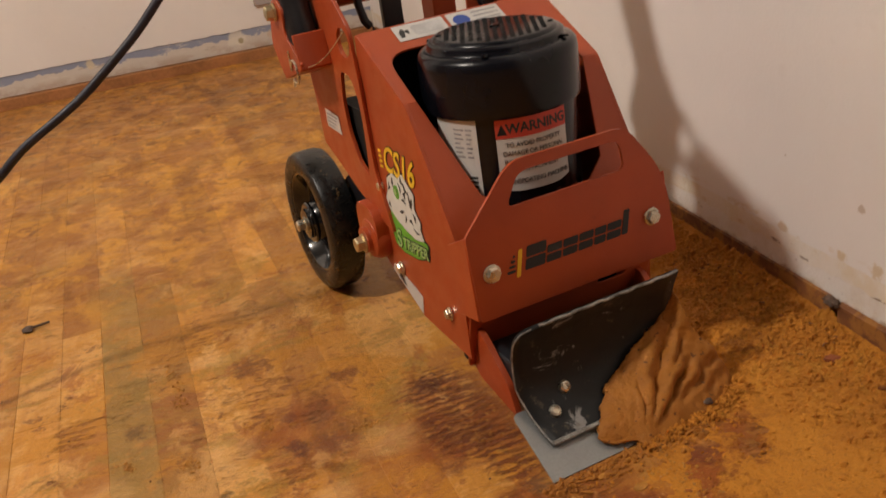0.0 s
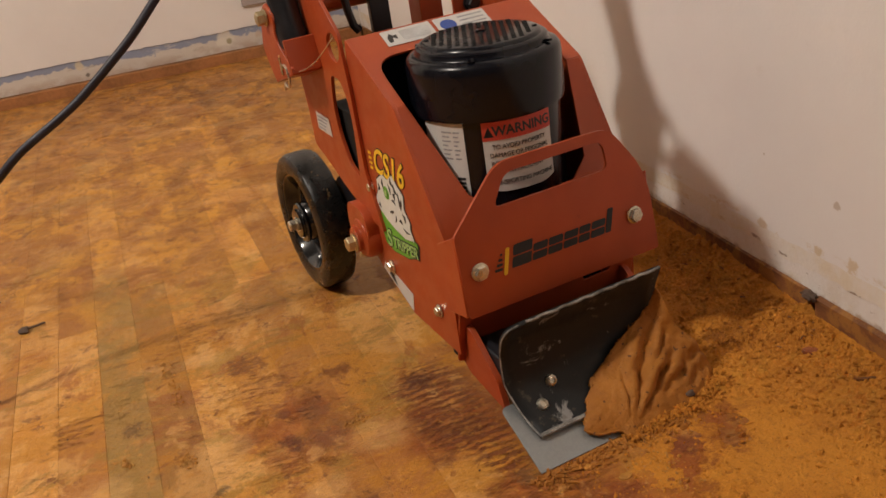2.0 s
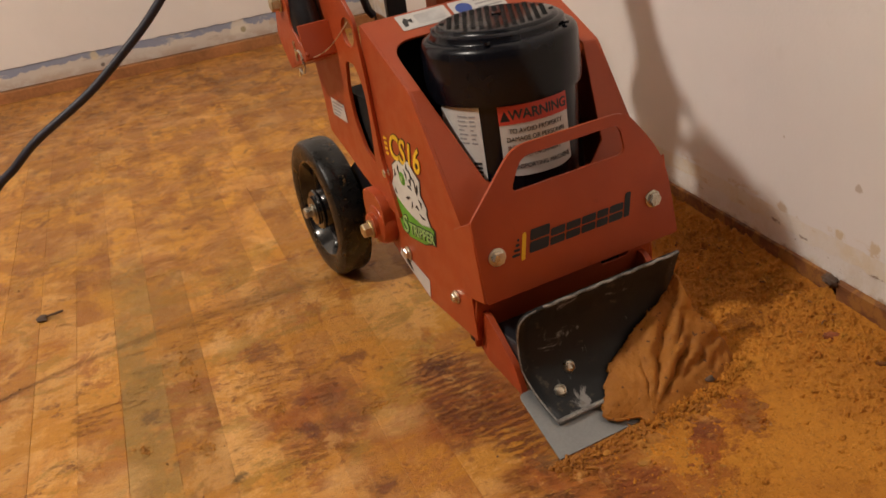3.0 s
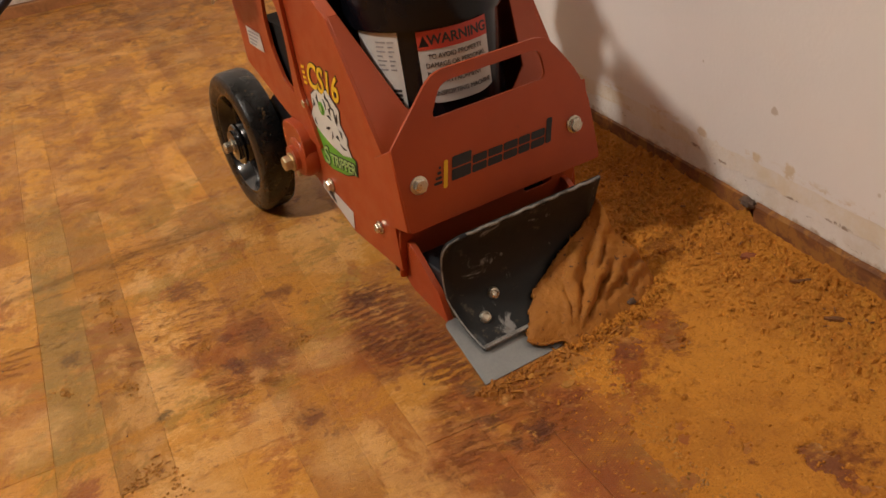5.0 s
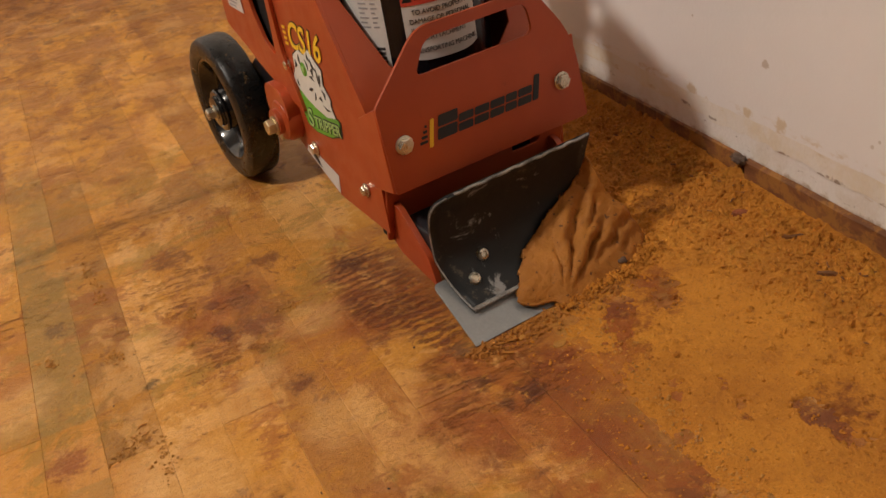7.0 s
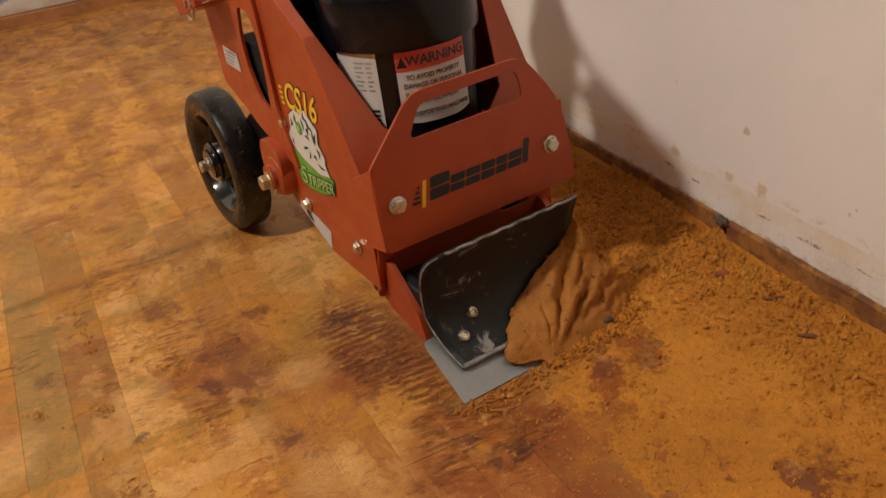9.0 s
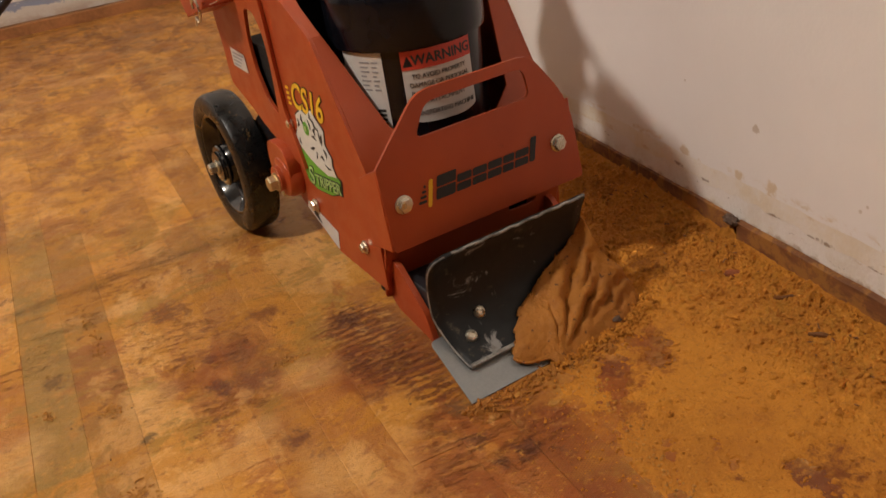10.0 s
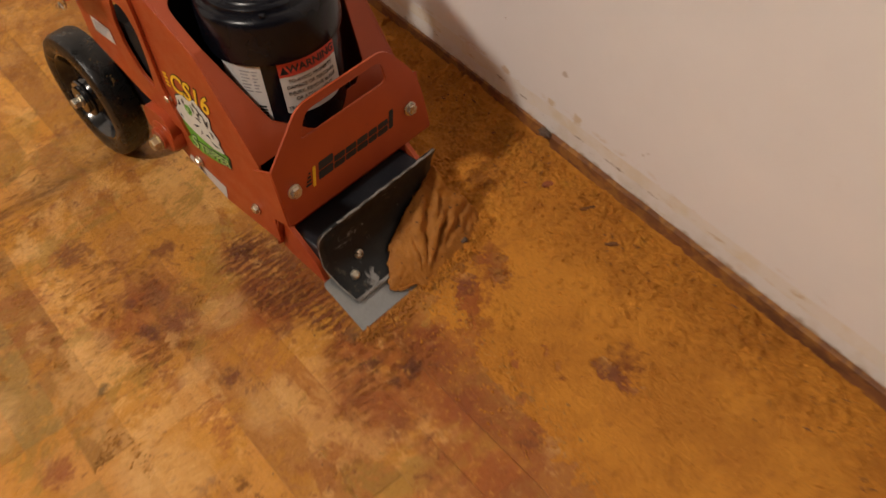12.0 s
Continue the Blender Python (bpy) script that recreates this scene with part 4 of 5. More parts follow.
# ---- pivot boss, axle and wheels ----
WHEEL_V, WHEEL_R = 0.42, 0.0905
for u, s in ((LU, -1), (RU, 1)):
    bm = bmesh.new()
    turn = Matrix.Translation((u, 0.222, 0.133)) @ pose(0, 0, 0, 0, 90 * s, 0)
    lathe(bm, [(0.024, 0), (0.024, 0.010), (0.021, 0.015), (0.014, 0.017), (0.014, 0.022)], turn, 28)
    sheet(bm, rounded([(0.200, 0.130), (0.199, 0.158), (0.212, 0.170), (0.246, 0.171), (0.254, 0.150), (0.250, 0.128)], 0.012, 4), (), lambda v, z, u=u: (u, v, z), (s * 0.014, 0, 0))
    part("pivot_boss", bm, ORANGE, machine, "orange cast pivot boss", bevel=0.003)
    hexbolt(machine, (u + s * 0.022, 0.222, 0.130), (s, 0, 0), 0.0085, BRASS, "pivot_bolt", height=0.009, label="yellow zinc pivot bolt")
    hexbolt(machine, (u + s * 0.004, 0.240, 0.108), (s, 0, 0), 0.0055, BRASS, "bolt", height=0.008)
    bm = bmesh.new()
    sheet(bm, rounded([(0.24, 0.125), (0.265, 0.178), (0.36, 0.160), (0.435, 0.108), (0.435, 0.078), (0.40, 0.075)], 0.012), (), lambda v, z, u=u, s=s: (u - s * 0.020, v, z), (-s * 0.006, 0, 0))
    part("axle_arm", bm, TUBE, machine, "dark steel axle arm", bevel=0.001)
bm = bmesh.new()
tube(bm, [(-0.130, WHEEL_V, WHEEL_R), (0.142, WHEEL_V, WHEEL_R)], 0.009, 16)
part("axle", bm, ZINC, machine)


def wheel(u_out, s):
    """A rubber tyre on a pressed rim; u_out is its outer face, s the way to the machine's middle."""
    m = Matrix.Translation((u_out, WHEEL_V, WHEEL_R)) @ pose(0, 0, 0, 0, 90 * s, 0)
    bm = bmesh.new()
    lathe(bm, [(0.0655, 0.003), (0.072, 0.0), (0.083, 0.001), (0.0875, 0.0035), (0.090, 0.009), (0.0902, 0.021), (0.090, 0.033), (0.0875, 0.0385), (0.083, 0.041), (0.072, 0.042), (0.0655, 0.040), (0.0655, 0.003)], m, 80, closed=False)
    tyre = part("tyre", bm, RUBBER, machine, "scuffed black rubber tyre")
    bm = bmesh.new()
    lathe(bm, [(0.066, 0.004), (0.063, 0.003), (0.060, 0.008), (0.055, 0.022), (0.044, 0.025), (0.030, 0.022), (0.026, 0.009), (0.022, 0.003), (0.012, 0.001), (0.012, 0.040), (0.030, 0.037), (0.055, 0.030), (0.062, 0.040), (0.066, 0.039)], m, 56, closed=False)
    part("rim", bm, RIM, tyre, "glossy black dished rim", bevel=0.0015)
    bm = bmesh.new()
    lathe(bm, [(0.026, 0.006), (0.0265, 0.003), (0.025, 0.001), (0.0195, 0.0008), (0.019, -0.0005), (0.019, -0.003), (0.012, -0.0035)], m, 32)
    part("hub_cap", bm, RIM, tyre)
    hexbolt(tyre, m @ Vector((0, 0, -0.0035)), (-s, 0, 0), 0.0075, ZINC, "axle_nut", height=0.010)


wheel(-0.125, 1)
wheel(0.137, -1)

# ---- rear frame, handle sockets and tubes ----
def rear_arm(u, s):
    pts = [(0.205, 0.356), (0.199, 0.300), (0.198, 0.212), (0.174, 0.150), (0.223, 0.163), (0.266, 0.178), (0.301, 0.194), (0.345, 0.211), (0.345, 0.250), (0.352, 0.300), (0.330, 0.345), (0.326, 0.400), (0.330, 0.520), (0.300, 0.520), (0.272, 0.440), (0.238, 0.385)]
    window = rounded([(0.246, 0.308), (0.222, 0.308), (0.210, 0.288), (0.208, 0.262), (0.211, 0.232), (0.216, 0.202), (0.238, 0.213), (0.254, 0.244), (0.256, 0.276)], [0.006, 0.010, 0.010, 0.01, 0.01, 0.004, 0.006, 0.01, 0.01], 4)
    bm = bmesh.new()
    sheet(bm, rounded(pts, 0.006, 3), (circle(0.224, 0.340, 0.0155, 0.0150), window), lambda v, z: (u, v, z), (s * 0.004, 0, 0))
    return part("rear_arm", bm, ORANGE, machine, bevel=0.0008)


rear_arm(LU - 0.0045, 1)
rear_arm(RU + 0.0045, -1)
arm_label = patch([(0.318, 0.256), (0.279, 0.254), (0.277, 0.234), (0.319, 0.236)], lambda v, z: (LU - 0.0052, v, z), (-0.0003, 0, 0), "data_label", PAPER, machine, "small white data label")
for i in range(4):
    z = 0.2525 - i * 0.0042
    patch([(0.314, z), (0.283 + i * 0.004, z - 0.0005), (0.283 + i * 0.004, z - 0.0022), (0.314, z - 0.0018)], lambda v, z: (LU - 0.0057, v, z), (-0.0002, 0, 0), "print_bar", GREY_INK, arm_label)


def handle_socket(u, s):
    """A welded box bracket with an outer cheek that carries the handle tube."""
    bm = bmesh.new()
    o = u + s * 0.034
    cheek = [(0.262, 0.318), (0.330, 0.296), (0.355, 0.330), (0.336, 0.372), (0.312, 0.385), (0.296, 0.372), (0.300, 0.345)]
    sheet(bm, rounded(cheek, 0.008, 3), (), lambda v, z: (o, v, z), (-s * 0.004, 0, 0))
    lo, hi = min(u, o), max(u, o)
    sheet(bm, [(lo, 0.0), (hi, 0.0), (hi, 0.034), (lo, 0.034)], (), lambda a, b: (a, 0.266 + b * 0.25, 0.314 + b), (0, 0.004, 0))
    sheet(bm, [(lo, 0.0), (hi, 0.0), (hi, 0.060), (lo, 0.060)], (), lambda a, b: (a, 0.270 + b, 0.312 - b * 0.28), (0, 0, 0.004))
    part("handle_socket", bm, ORANGE, machine, "orange welded handle bracket", bevel=0.0008)
    hexbolt(machine, (o + s * 0.0005, 0.318, 0.368), (s, 0, 0), 0.0078, BRASS, "bracket_bolt", height=0.009)
    bm = bmesh.new()
    c = u + s * 0.0165
    tube(bm, [(c, 0.292, 0.326), (c, 0.318, 0.43), (c, 0.40, 0.64)], 0.0165, 20)
    part("handle_tube", bm, TUBE, machine, "dark painted steel handle tube")


handle_socket(LU - 0.0045, -1)
handle_socket(RU + 0.0045, 1)
bm = bmesh.new()
tube(bm, [(LU - 0.002, 0.315, 0.372), (RU + 0.002, 0.315, 0.372)], 0.0125, 20)
part("cross_tube", bm, ORANGE, machine)
bm = bmesh.new()
box(bm, (0.034, 0.300, 0.29), (0.062, 0.330, 0.372))
part("cross_bracket", bm, ORANGE, machine, bevel=0.001)
bm = bmesh.new()
sheet(bm, rounded([(0.072, 0.31), (RU, 0.31), (RU, 0.385), (0.072, 0.385)], 0.006), (), lambda u, z: (u, 0.292, z), (0, 0.004, 0))
part("rear_plate", bm, ORANGE, machine, bevel=0.0008)
hexbolt(machine, (0.094, 0.2915, 0.338), (0, -1, 0), 0.008, TUBE, "bolt", height=0.010)
bm = bmesh.new()
box(bm, (-0.029, 0.293, 0.24), (-0.006, 0.301, 0.50))
part("strut_bar", bm, TUBE, machine, "flat black steel strut", bevel=0.001)
bm = bmesh.new()
tube(bm, [(-0.062, 0.296, 0.50), (-0.060, 0.29, 0.40), (-0.058, 0.286, 0.362), (-0.055, 0.284, 0.345), (-0.050, 0.284, 0.338)], 0.0045, 10)
part("control_cable", bm, TUBE, machine)
# hairpin clip and its lanyard
bm = bmesh.new()
pin = [(LU - 0.039, 0.288 + 0.010 * math.cos(a), 0.309 + 0.012 * math.sin(a)) for a in [i * math.pi / 8 for i in range(15)]]
tube(bm, [(LU - 0.039, 0.298, 0.330), *pin, (LU - 0.039, 0.300, 0.292)], 0.0015, 8)
part("hairpin_clip", bm, ZINC, machine, "bright wire hairpin clip")
bm = bmesh.new()
a, b = Vector((LU - 0.039, 0.286, 0.312)), Vector((LU - 0.007, 0.212, 0.352))
tube(bm, [a.lerp(b, i / 10) - Vector((0, 0, 0.010 * math.sin(math.pi * i / 10))) for i in range(11)], 0.0006, 6)
part("lanyard_wire", bm, ZINC, machine)

# ---- cutting head ----
def plough(u, k):
    """The curved deflector: k from 0 at its foot to 1 at its top edge."""
    pts = ((-0.0620, 0.0188), (-0.0430, 0.0300), (-0.0275, 0.0480), (-0.0220, 0.0700), (-0.0240, 0.0950), (-0.0335, 0.1195))
    x = k * 5
    i = min(4, int(x))
    f = x - i
    p0, p1, p2, p3 = pts[max(0, i - 1)], pts[i], pts[i + 1], pts[min(5, i + 2)]
    v, z = (0.5 * (2 * b + (c - a) * f + (2 * a - 5 * b + 4 * c - d) * f * f + (3 * b - a - 3 * c + d) * f ** 3) for a, b, c, d in zip(p0, p1, p2, p3))
    return Vector((u, v, z))


def plough_outline(n):
    """Half widths along the height: narrow at the foot, full at the shoulders, rounded at the top."""
    out = []
    for i in range(n + 1):
        k = i / n
        left = -0.080 - 0.010 * min(1.0, k / 0.5)
        if k > 0.86:
            f = (k - 0.86) / 0.14
            left += 0.016 * (1 - math.sqrt(max(0.0, 1 - f * f)))
        right = 0.089 - 0.004 * min(1.0, k / 0.5)
        out.append((k, left, right))
    return out


bm = bmesh.new()
grid = [[bm.verts.new(plough(l + (r - l) * j / 16, k)) for j in range(17)] for k, l, r in plough_outline(28)]
for p, q in zip(grid, grid[1:]):
    for j in range(16):
        bm.faces.new((p[j], p[j + 1], q[j + 1], q[j]))
deflector = part("deflector_plate", bm, BLACK_PLATE, machine, "worn black curved deflector plate")
m = deflector.modifiers.new("thickness", "SOLIDIFY")
m.thickness, m.offset = 0.004, 1.0
bm = bmesh.new()
tube(bm, [plough(l, k) + Vector((0, 0.001, 0)) for k, l, r in plough_outline(28)], 0.0010, 6)
k, l, r = plough_outline(28)[-1]
edge = [plough(l + (r - l) * j / 20, 1.0) + Vector((0, 0, 0.0006 * math.sin(j * 2.3))) for j in range(1, 21)]
tube(bm, [e + Vector((0, 0.0015, 0)) for e in edge], 0.0016, 6)
part("worn_edge", bm, BARE, deflector, "bare scraped metal rim")
bm = bmesh.new()
foot = [plough(-0.080 + 0.172 * j / 12, 0.0) for j in range(13)]
tube(bm, [e + Vector((0, 0.001, 0.0005)) for e in foot], 0.0024, 6)
part("worn_edge", bm, BARE, deflector, "bare scraped metal rim")
for u, k in ((-0.0625, 0.245), (-0.0445, 0.385), (0.048, 0.385), (0.066, 0.245)):
    bm = bmesh.new()
    lathe(bm, [(0.0060, 0), (0.0060, 0.0008), (0.0048, 0.0030), (0.0030, 0.0038), (0.0028, 0.0022), (0, 0.0022)], None, 20)
    d = (plough(u, k + 0.05) - plough(u, k - 0.05)).normalized()
    nrm = Vector((1, 0, 0)).cross(d).normalized()
    nrm = -nrm if nrm.y > 0 else nrm
    bmesh.ops.transform(bm, matrix=Matrix.Translation(plough(u, k)) @ Vector((0, 0, 1)).rotation_difference(nrm).to_matrix().to_4x4(), verts=bm.verts)
    part("button_screw", bm, ZINC, deflector, "bright socket screw")
bm = bmesh.new()
sl = 0.53
sheet(bm, rounded([(-0.0975, -0.085), (0.098, -0.085), (0.098, -0.022), (-0.0975, -0.022)], [0.001, 0.001, 0.004, 0.006], 4), (), lambda u, v: (u, v, 0.0012 + (v + 0.085) * sl), (0, 0.0007, -0.0012))
part("blade", bm, BLADE, machine, "flat grey steel scraper blade", bevel=0.0003)
for u, s in ((-0.092, 1), (0.096, -1)):
    bm = bmesh.new()
    sheet(bm, rounded([(-0.022, 0.030), (0.040, 0.040), (0.085, 0.072), (0.085, 0.100), (0.030, 0.094), (-0.012, 0.058)], 0.004, 3), (), lambda v, z, u=u: (u, v, z), (s * 0.006, 0, 0))
    part("head_cheek", bm, ORANGE, machine, "orange cutting head cheek", bevel=0.001)
# added black backing, stands in for the shade seen through the crossplate's hole
bm = bmesh.new()
box(bm, (-0.090, 0.070, 0.045), (0.098, 0.078, 0.122))
part("hole_backing", bm, VOID, machine, "black backing that darkens the crossplate's hole")
# added filler; hides lit floor and gives the gap its dark by colour
bm = bmesh.new()
box(bm, (-0.085, -0.014, 0.052), (0.089, 0.036, 0.078))
part("gap_filler", bm, TUBE, machine, "dark filler added to shade the gap behind the deflector", bevel=0.002)

# ---- peeled adhesive on the head ----
def curve(points, s):
    """A smooth curve through points at s from 0 to 1."""
    x = s * (len(points) - 1)
    i = min(len(points) - 2, int(x))
    f = x - i
    p = [Vector(points[min(max(i + d, 0), len(points) - 1)]) for d in (-1, 0, 1, 2)]
    return 0.5 * (2 * p[1] + (p[2] - p[0]) * f + (2 * p[0] - 5 * p[1] + 4 * p[2] - p[3]) * f * f + (3 * p[1] - p[0] - 3 * p[2] + p[3]) * f ** 3)


UPPER = ((-0.0370, -0.0670, 0.0150), (-0.0295, -0.0610, 0.0225), (-0.0080, -0.0410, 0.0370), (0.0100, -0.0350, 0.0440), (0.0300, -0.0300, 0.0550), (0.0480, -0.0270, 0.0635), (0.0665, -0.0255, 0.0730), (0.0755, -0.0275, 0.0840), (0.0800, -0.0315, 0.1000))
LOWER = ((-0.0410, -0.0710, 0.0135), (-0.0320, -0.0800, 0.0090), (-0.0110, -0.0850, 0.0060), (-0.0040, -0.0930, 0.0015), (0.0150, -0.0925, 0.0010), (0.0556, -0.0885, 0.0010), (0.0816, -0.0861, 0.0010), (0.1023, -0.0790, 0.0010), (0.1200, -0.0680, 0.0015))
GATHER = Vector((-0.004, -0.0915, 0.002))
FOLDS = ((67, 2.4, 0.50, 0.012, 0.060), (51, 3.6, 1.00, 0.022, 0.125), (41.5, 2.4, 0.60, 0.062, 0.140), (33, 3.8, 1.05, 0.016, 0.105), (22, 2.8, 0.80, 0.050, 0.160), (14, 2.0, 0.55, 0.070, 0.160))
bm = bmesh.new()
NS, NR = 130, 60
rows = []
for i in range(NS + 1):
    s = i / NS
    a, b = curve(UPPER, s), curve(LOWER, s)
    row = []
    for j in range(NR + 1):
        r = j / NR
        p = a.lerp(b, r)
        p += Vector((0.002, -0.5, 0.8)) * 0.0055 * math.sin(math.pi * r) * (0.35 + 0.65 * math.sin(math.pi * min(1.0, s * 1.25)))
        p.x -= 0.007 * min(1.0, max(0.0, s - 0.70) / 0.25) * math.sin(math.pi * min(1.0, r * 1.45)) ** 2
        d = p - GATHER
        ang = math.degrees(math.atan2(math.hypot(d.y, d.z), d.x)) + 3.5 * noise.noise(p * 38) + 1.6 * noise.noise(p * 110)
        reach = min(1.0, d.length / 0.035) * min(1.0, (1 - s) * 7 + 0.35) * min(1.0, r * 6)
        far = d.length
        fold = sum(k * min(1.0, max(0.0, (far - n0) / 0.025)) * min(1.0, max(0.0, (n1 - far) / 0.03)) * (0.8 * math.exp(-((ang - c - 1.7 * w) / (1.3 * w)) ** 2) - math.exp(-((ang - c) / w) ** 2)) for c, w, k, n0, n1 in FOLDS)
        fold *= 0.75 + 0.8 * noise.noise(p * 55 + Vector((3, 1, 7)))
        p += Vector((-0.2, -0.65, 0.73)) * 0.0074 * reach * fold
        p += Vector((0, -0.5, 0.8)) * (0.0030 * noise.noise(p * 42) + 0.0014 * noise.noise(p * 130 + Vector((1, 2, 3))) + 0.0005 * noise.noise(p * 330))
        if j == 0:
            p += Vector((0.006 * noise.noise(Vector((s * 30, 0, 4))) + 0.003 * noise.noise(Vector((s * 95, 0, 4))), 0, 0.007 * noise.noise(Vector((s * 31, 5, 4))) + 0.003 * noise.noise(Vector((s * 90, 5, 4)))))
        if j == NR:
            p += Vector((0.003 * noise.noise(Vector((s * 30, 2, 4))), 0.004 * noise.noise(Vector((s * 30, 7, 4))), 0))
        p.z = max(p.z, 0.0008)
        row.append(bm.verts.new(p))
    rows.append(row)
for p, q in zip(rows, rows[1:]):
    for j in range(NR):
        bm.faces.new((p[j], p[j + 1], q[j + 1], q[j]))
goo = new("peeled_adhesive", mesh_of("peeled_adhesive", bm, GOO, 60))
goo.matrix_world = machine.matrix_world
m = goo.modifiers.new("thickness", "SOLIDIFY")
m.thickness, m.offset = 0.0016, -1.0
bm = bmesh.new()
lip = [curve(LOWER, 0.40 * i / 26) + Vector((0.0012 * noise.noise(Vector((i * 0.5, 1, 0))), -0.0006 + 0.0010 * noise.noise(Vector((i * 0.45, 4, 0))), 0.0008)) for i in range(27)]
tube(bm, lip, 0.0013, 8)
part("rolled_lip", bm, GOO, goo, "rolled torn edge of the sheet")
tagged(goo, "crumpled ochre sheet of peeled adhesive heaped against the blade", "adhesive")
bm = bmesh.new()
bmesh.ops.create_icosphere(bm, subdivisions=2, radius=0.0048)
for v in bm.verts:
    v.co *= 1 + 0.5 * noise.noise(v.co * 300)
bmesh.ops.transform(bm, matrix=Matrix.Translation(machine.matrix_world @ Vector((0.073, -0.083, 0.009))) @ Matrix.Diagonal((1.2, 0.9, 0.7, 1)), verts=bm.verts)
tagged(new("mastic_lump", mesh_of("mastic_lump", bm, CHIP, 60)), "small dark lump of mastic on the adhesive sheet", "debris")

# ---- cord ----
cord_points = [(0.34, 1.20, 0.56), (0.285, 1.13, 0.496), (0.238, 1.105, 0.449), (0.187, 1.1, 0.399), (0.159, 1.1, 0.372), (0.132, 1.1, 0.350), (0.095, 1.1, 0.322), (0.066, 1.1, 0.304), (0.017, 1.1, 0.277), (-0.013, 1.1, 0.254), (-0.048, 1.1, 0.225), (-0.11, 1.09, 0.13), (-0.18, 1.05, 0.03), (-0.29, 0.98, 0.0055), (-0.50, 0.90, 0.0055)]
bm = bmesh.new()
tube(bm, [curve(cord_points, i / 90) for i in range(91)], 0.0047, 12)
tagged(new("power_cord", mesh_of("power_cord", bm, CORD, 60)), "black rubber power cord hanging down to the floor", "power cord")

# ---- cover plate on the far wall ----
vent = thing("wall_plate", "grey cover plate low on the far wall", "cover plate", pose(0.53, BACK, 0.225))
bm = bmesh.new()
box(bm, (-0.10, -0.010, -0.078), (0.10, 0.0, 0.075))
part("plate", bm, PLATE_GREY, vent, bevel=0.003)
for i in range(4):
    bm = bmesh.new()
    box(bm, (-0.07, -0.0125, -0.052 + i * 0.032), (0.07, -0.0095, -0.047 + i * 0.032))
    part("slot", bm, INK, vent)

# ---- ceiling lamp, out of view ----
lamp = thing("ceiling_lamp", "round white ceiling lamp shade over the room", "lamp", pose(LAMP[0], LAMP[1], CEIL))
bm = bmesh.new()
lathe(bm, [(0.07, 0.0), (0.075, -0.01), (0.075, -0.025), (0.03, -0.03)], None, 32)
part("base", bm, SHADE, lamp)

# ---- adhesive dust along the wall ----
STEP = 0.0015
xs, ys = np.arange(0.40, RIGHT + 0.002, STEP), np.arange(-0.30, 1.55, STEP)
gx, gy = np.meshgrid(xs, ys)
grit = fbm(gx * 330, gy * 330, 3, 2)
lumps = fbm(gx * 165, gy * 165, 11, 3)
clods = fbm(gx * 58, gy * 66, 17, 4)
soft_form = fbm(gx * 15, gy * 15, 23, 4)
edge_x = 0.492 + 0.022 * (fbm(gx * 13, gy * 13, 31, 5) - 0.5) + np.where(gy > 0.69, (gy - 0.69) * 0.55, 0.0) + np.where(gy < 0.5, (0.5 - gy) * -0.14, 0.0)
cover_mask = np.clip((gx - edge_x) / 0.030 + (lumps - 0.5) * 1.1 + (clods - 0.5) * 1.2, -1, 1)
hgt = cover_mask * 0.0013 + 0.0002 + 0.0030 * (soft_form - 0.45) * np.clip(cover_mask, 0, 1)
# crumbled ground: thick along the wall and behind the head, in drifts elsewhere
by_wall = np.clip((gx - 0.655 + 0.06 * (fbm(gx * 11, gy * 11, 41, 3) - 0.5)) / 0.055, 0, 1)
behind = np.clip((gy - 0.70) / 0.06, 0, 1) * np.clip((gx - 0.585) / 0.03, 0, 1)
drifts = np.clip((soft_form - 0.53) * 9, 0, 1) * 0.55
by_wall = by_wall * (1 - 0.55 * np.clip((gx - 0.735) / 0.02, 0, 1))
rough_zone = np.maximum(np.maximum(by_wall, behind * 0.85), drifts) * np.clip(cover_mask * 1.5, 0, 1)
hgt = hgt + rough_zone * (0.0052 * np.clip((lumps - 0.47) * 4.5, 0, 1) * np.clip((clods - 0.36) * 4, 0.15, 1) + 0.0042 * np.clip((clods - 0.50) * 4, 0, 1) + 0.0020 * (grit - 0.5))
hgt = hgt + 0.0009 * (grit - 0.5) * np.clip(cover_mask + 0.6, 0, 1)
hgt = hgt + (0.004 + 0.006 * np.clip((gy - 0.72) / 0.12, 0, 1)) * np.clip((gx - 0.69) / 0.07, 0, 1) ** 1.5 * (0.45 + 0.75 * soft_form)
# places scraped bare: two ends, radius
ragged = 0.018 * (fbm(gx * 75, gy * 75, 53, 4) - 0.5) + 0.012 * (grit - 0.5) + 0.010 * (lumps - 0.5)
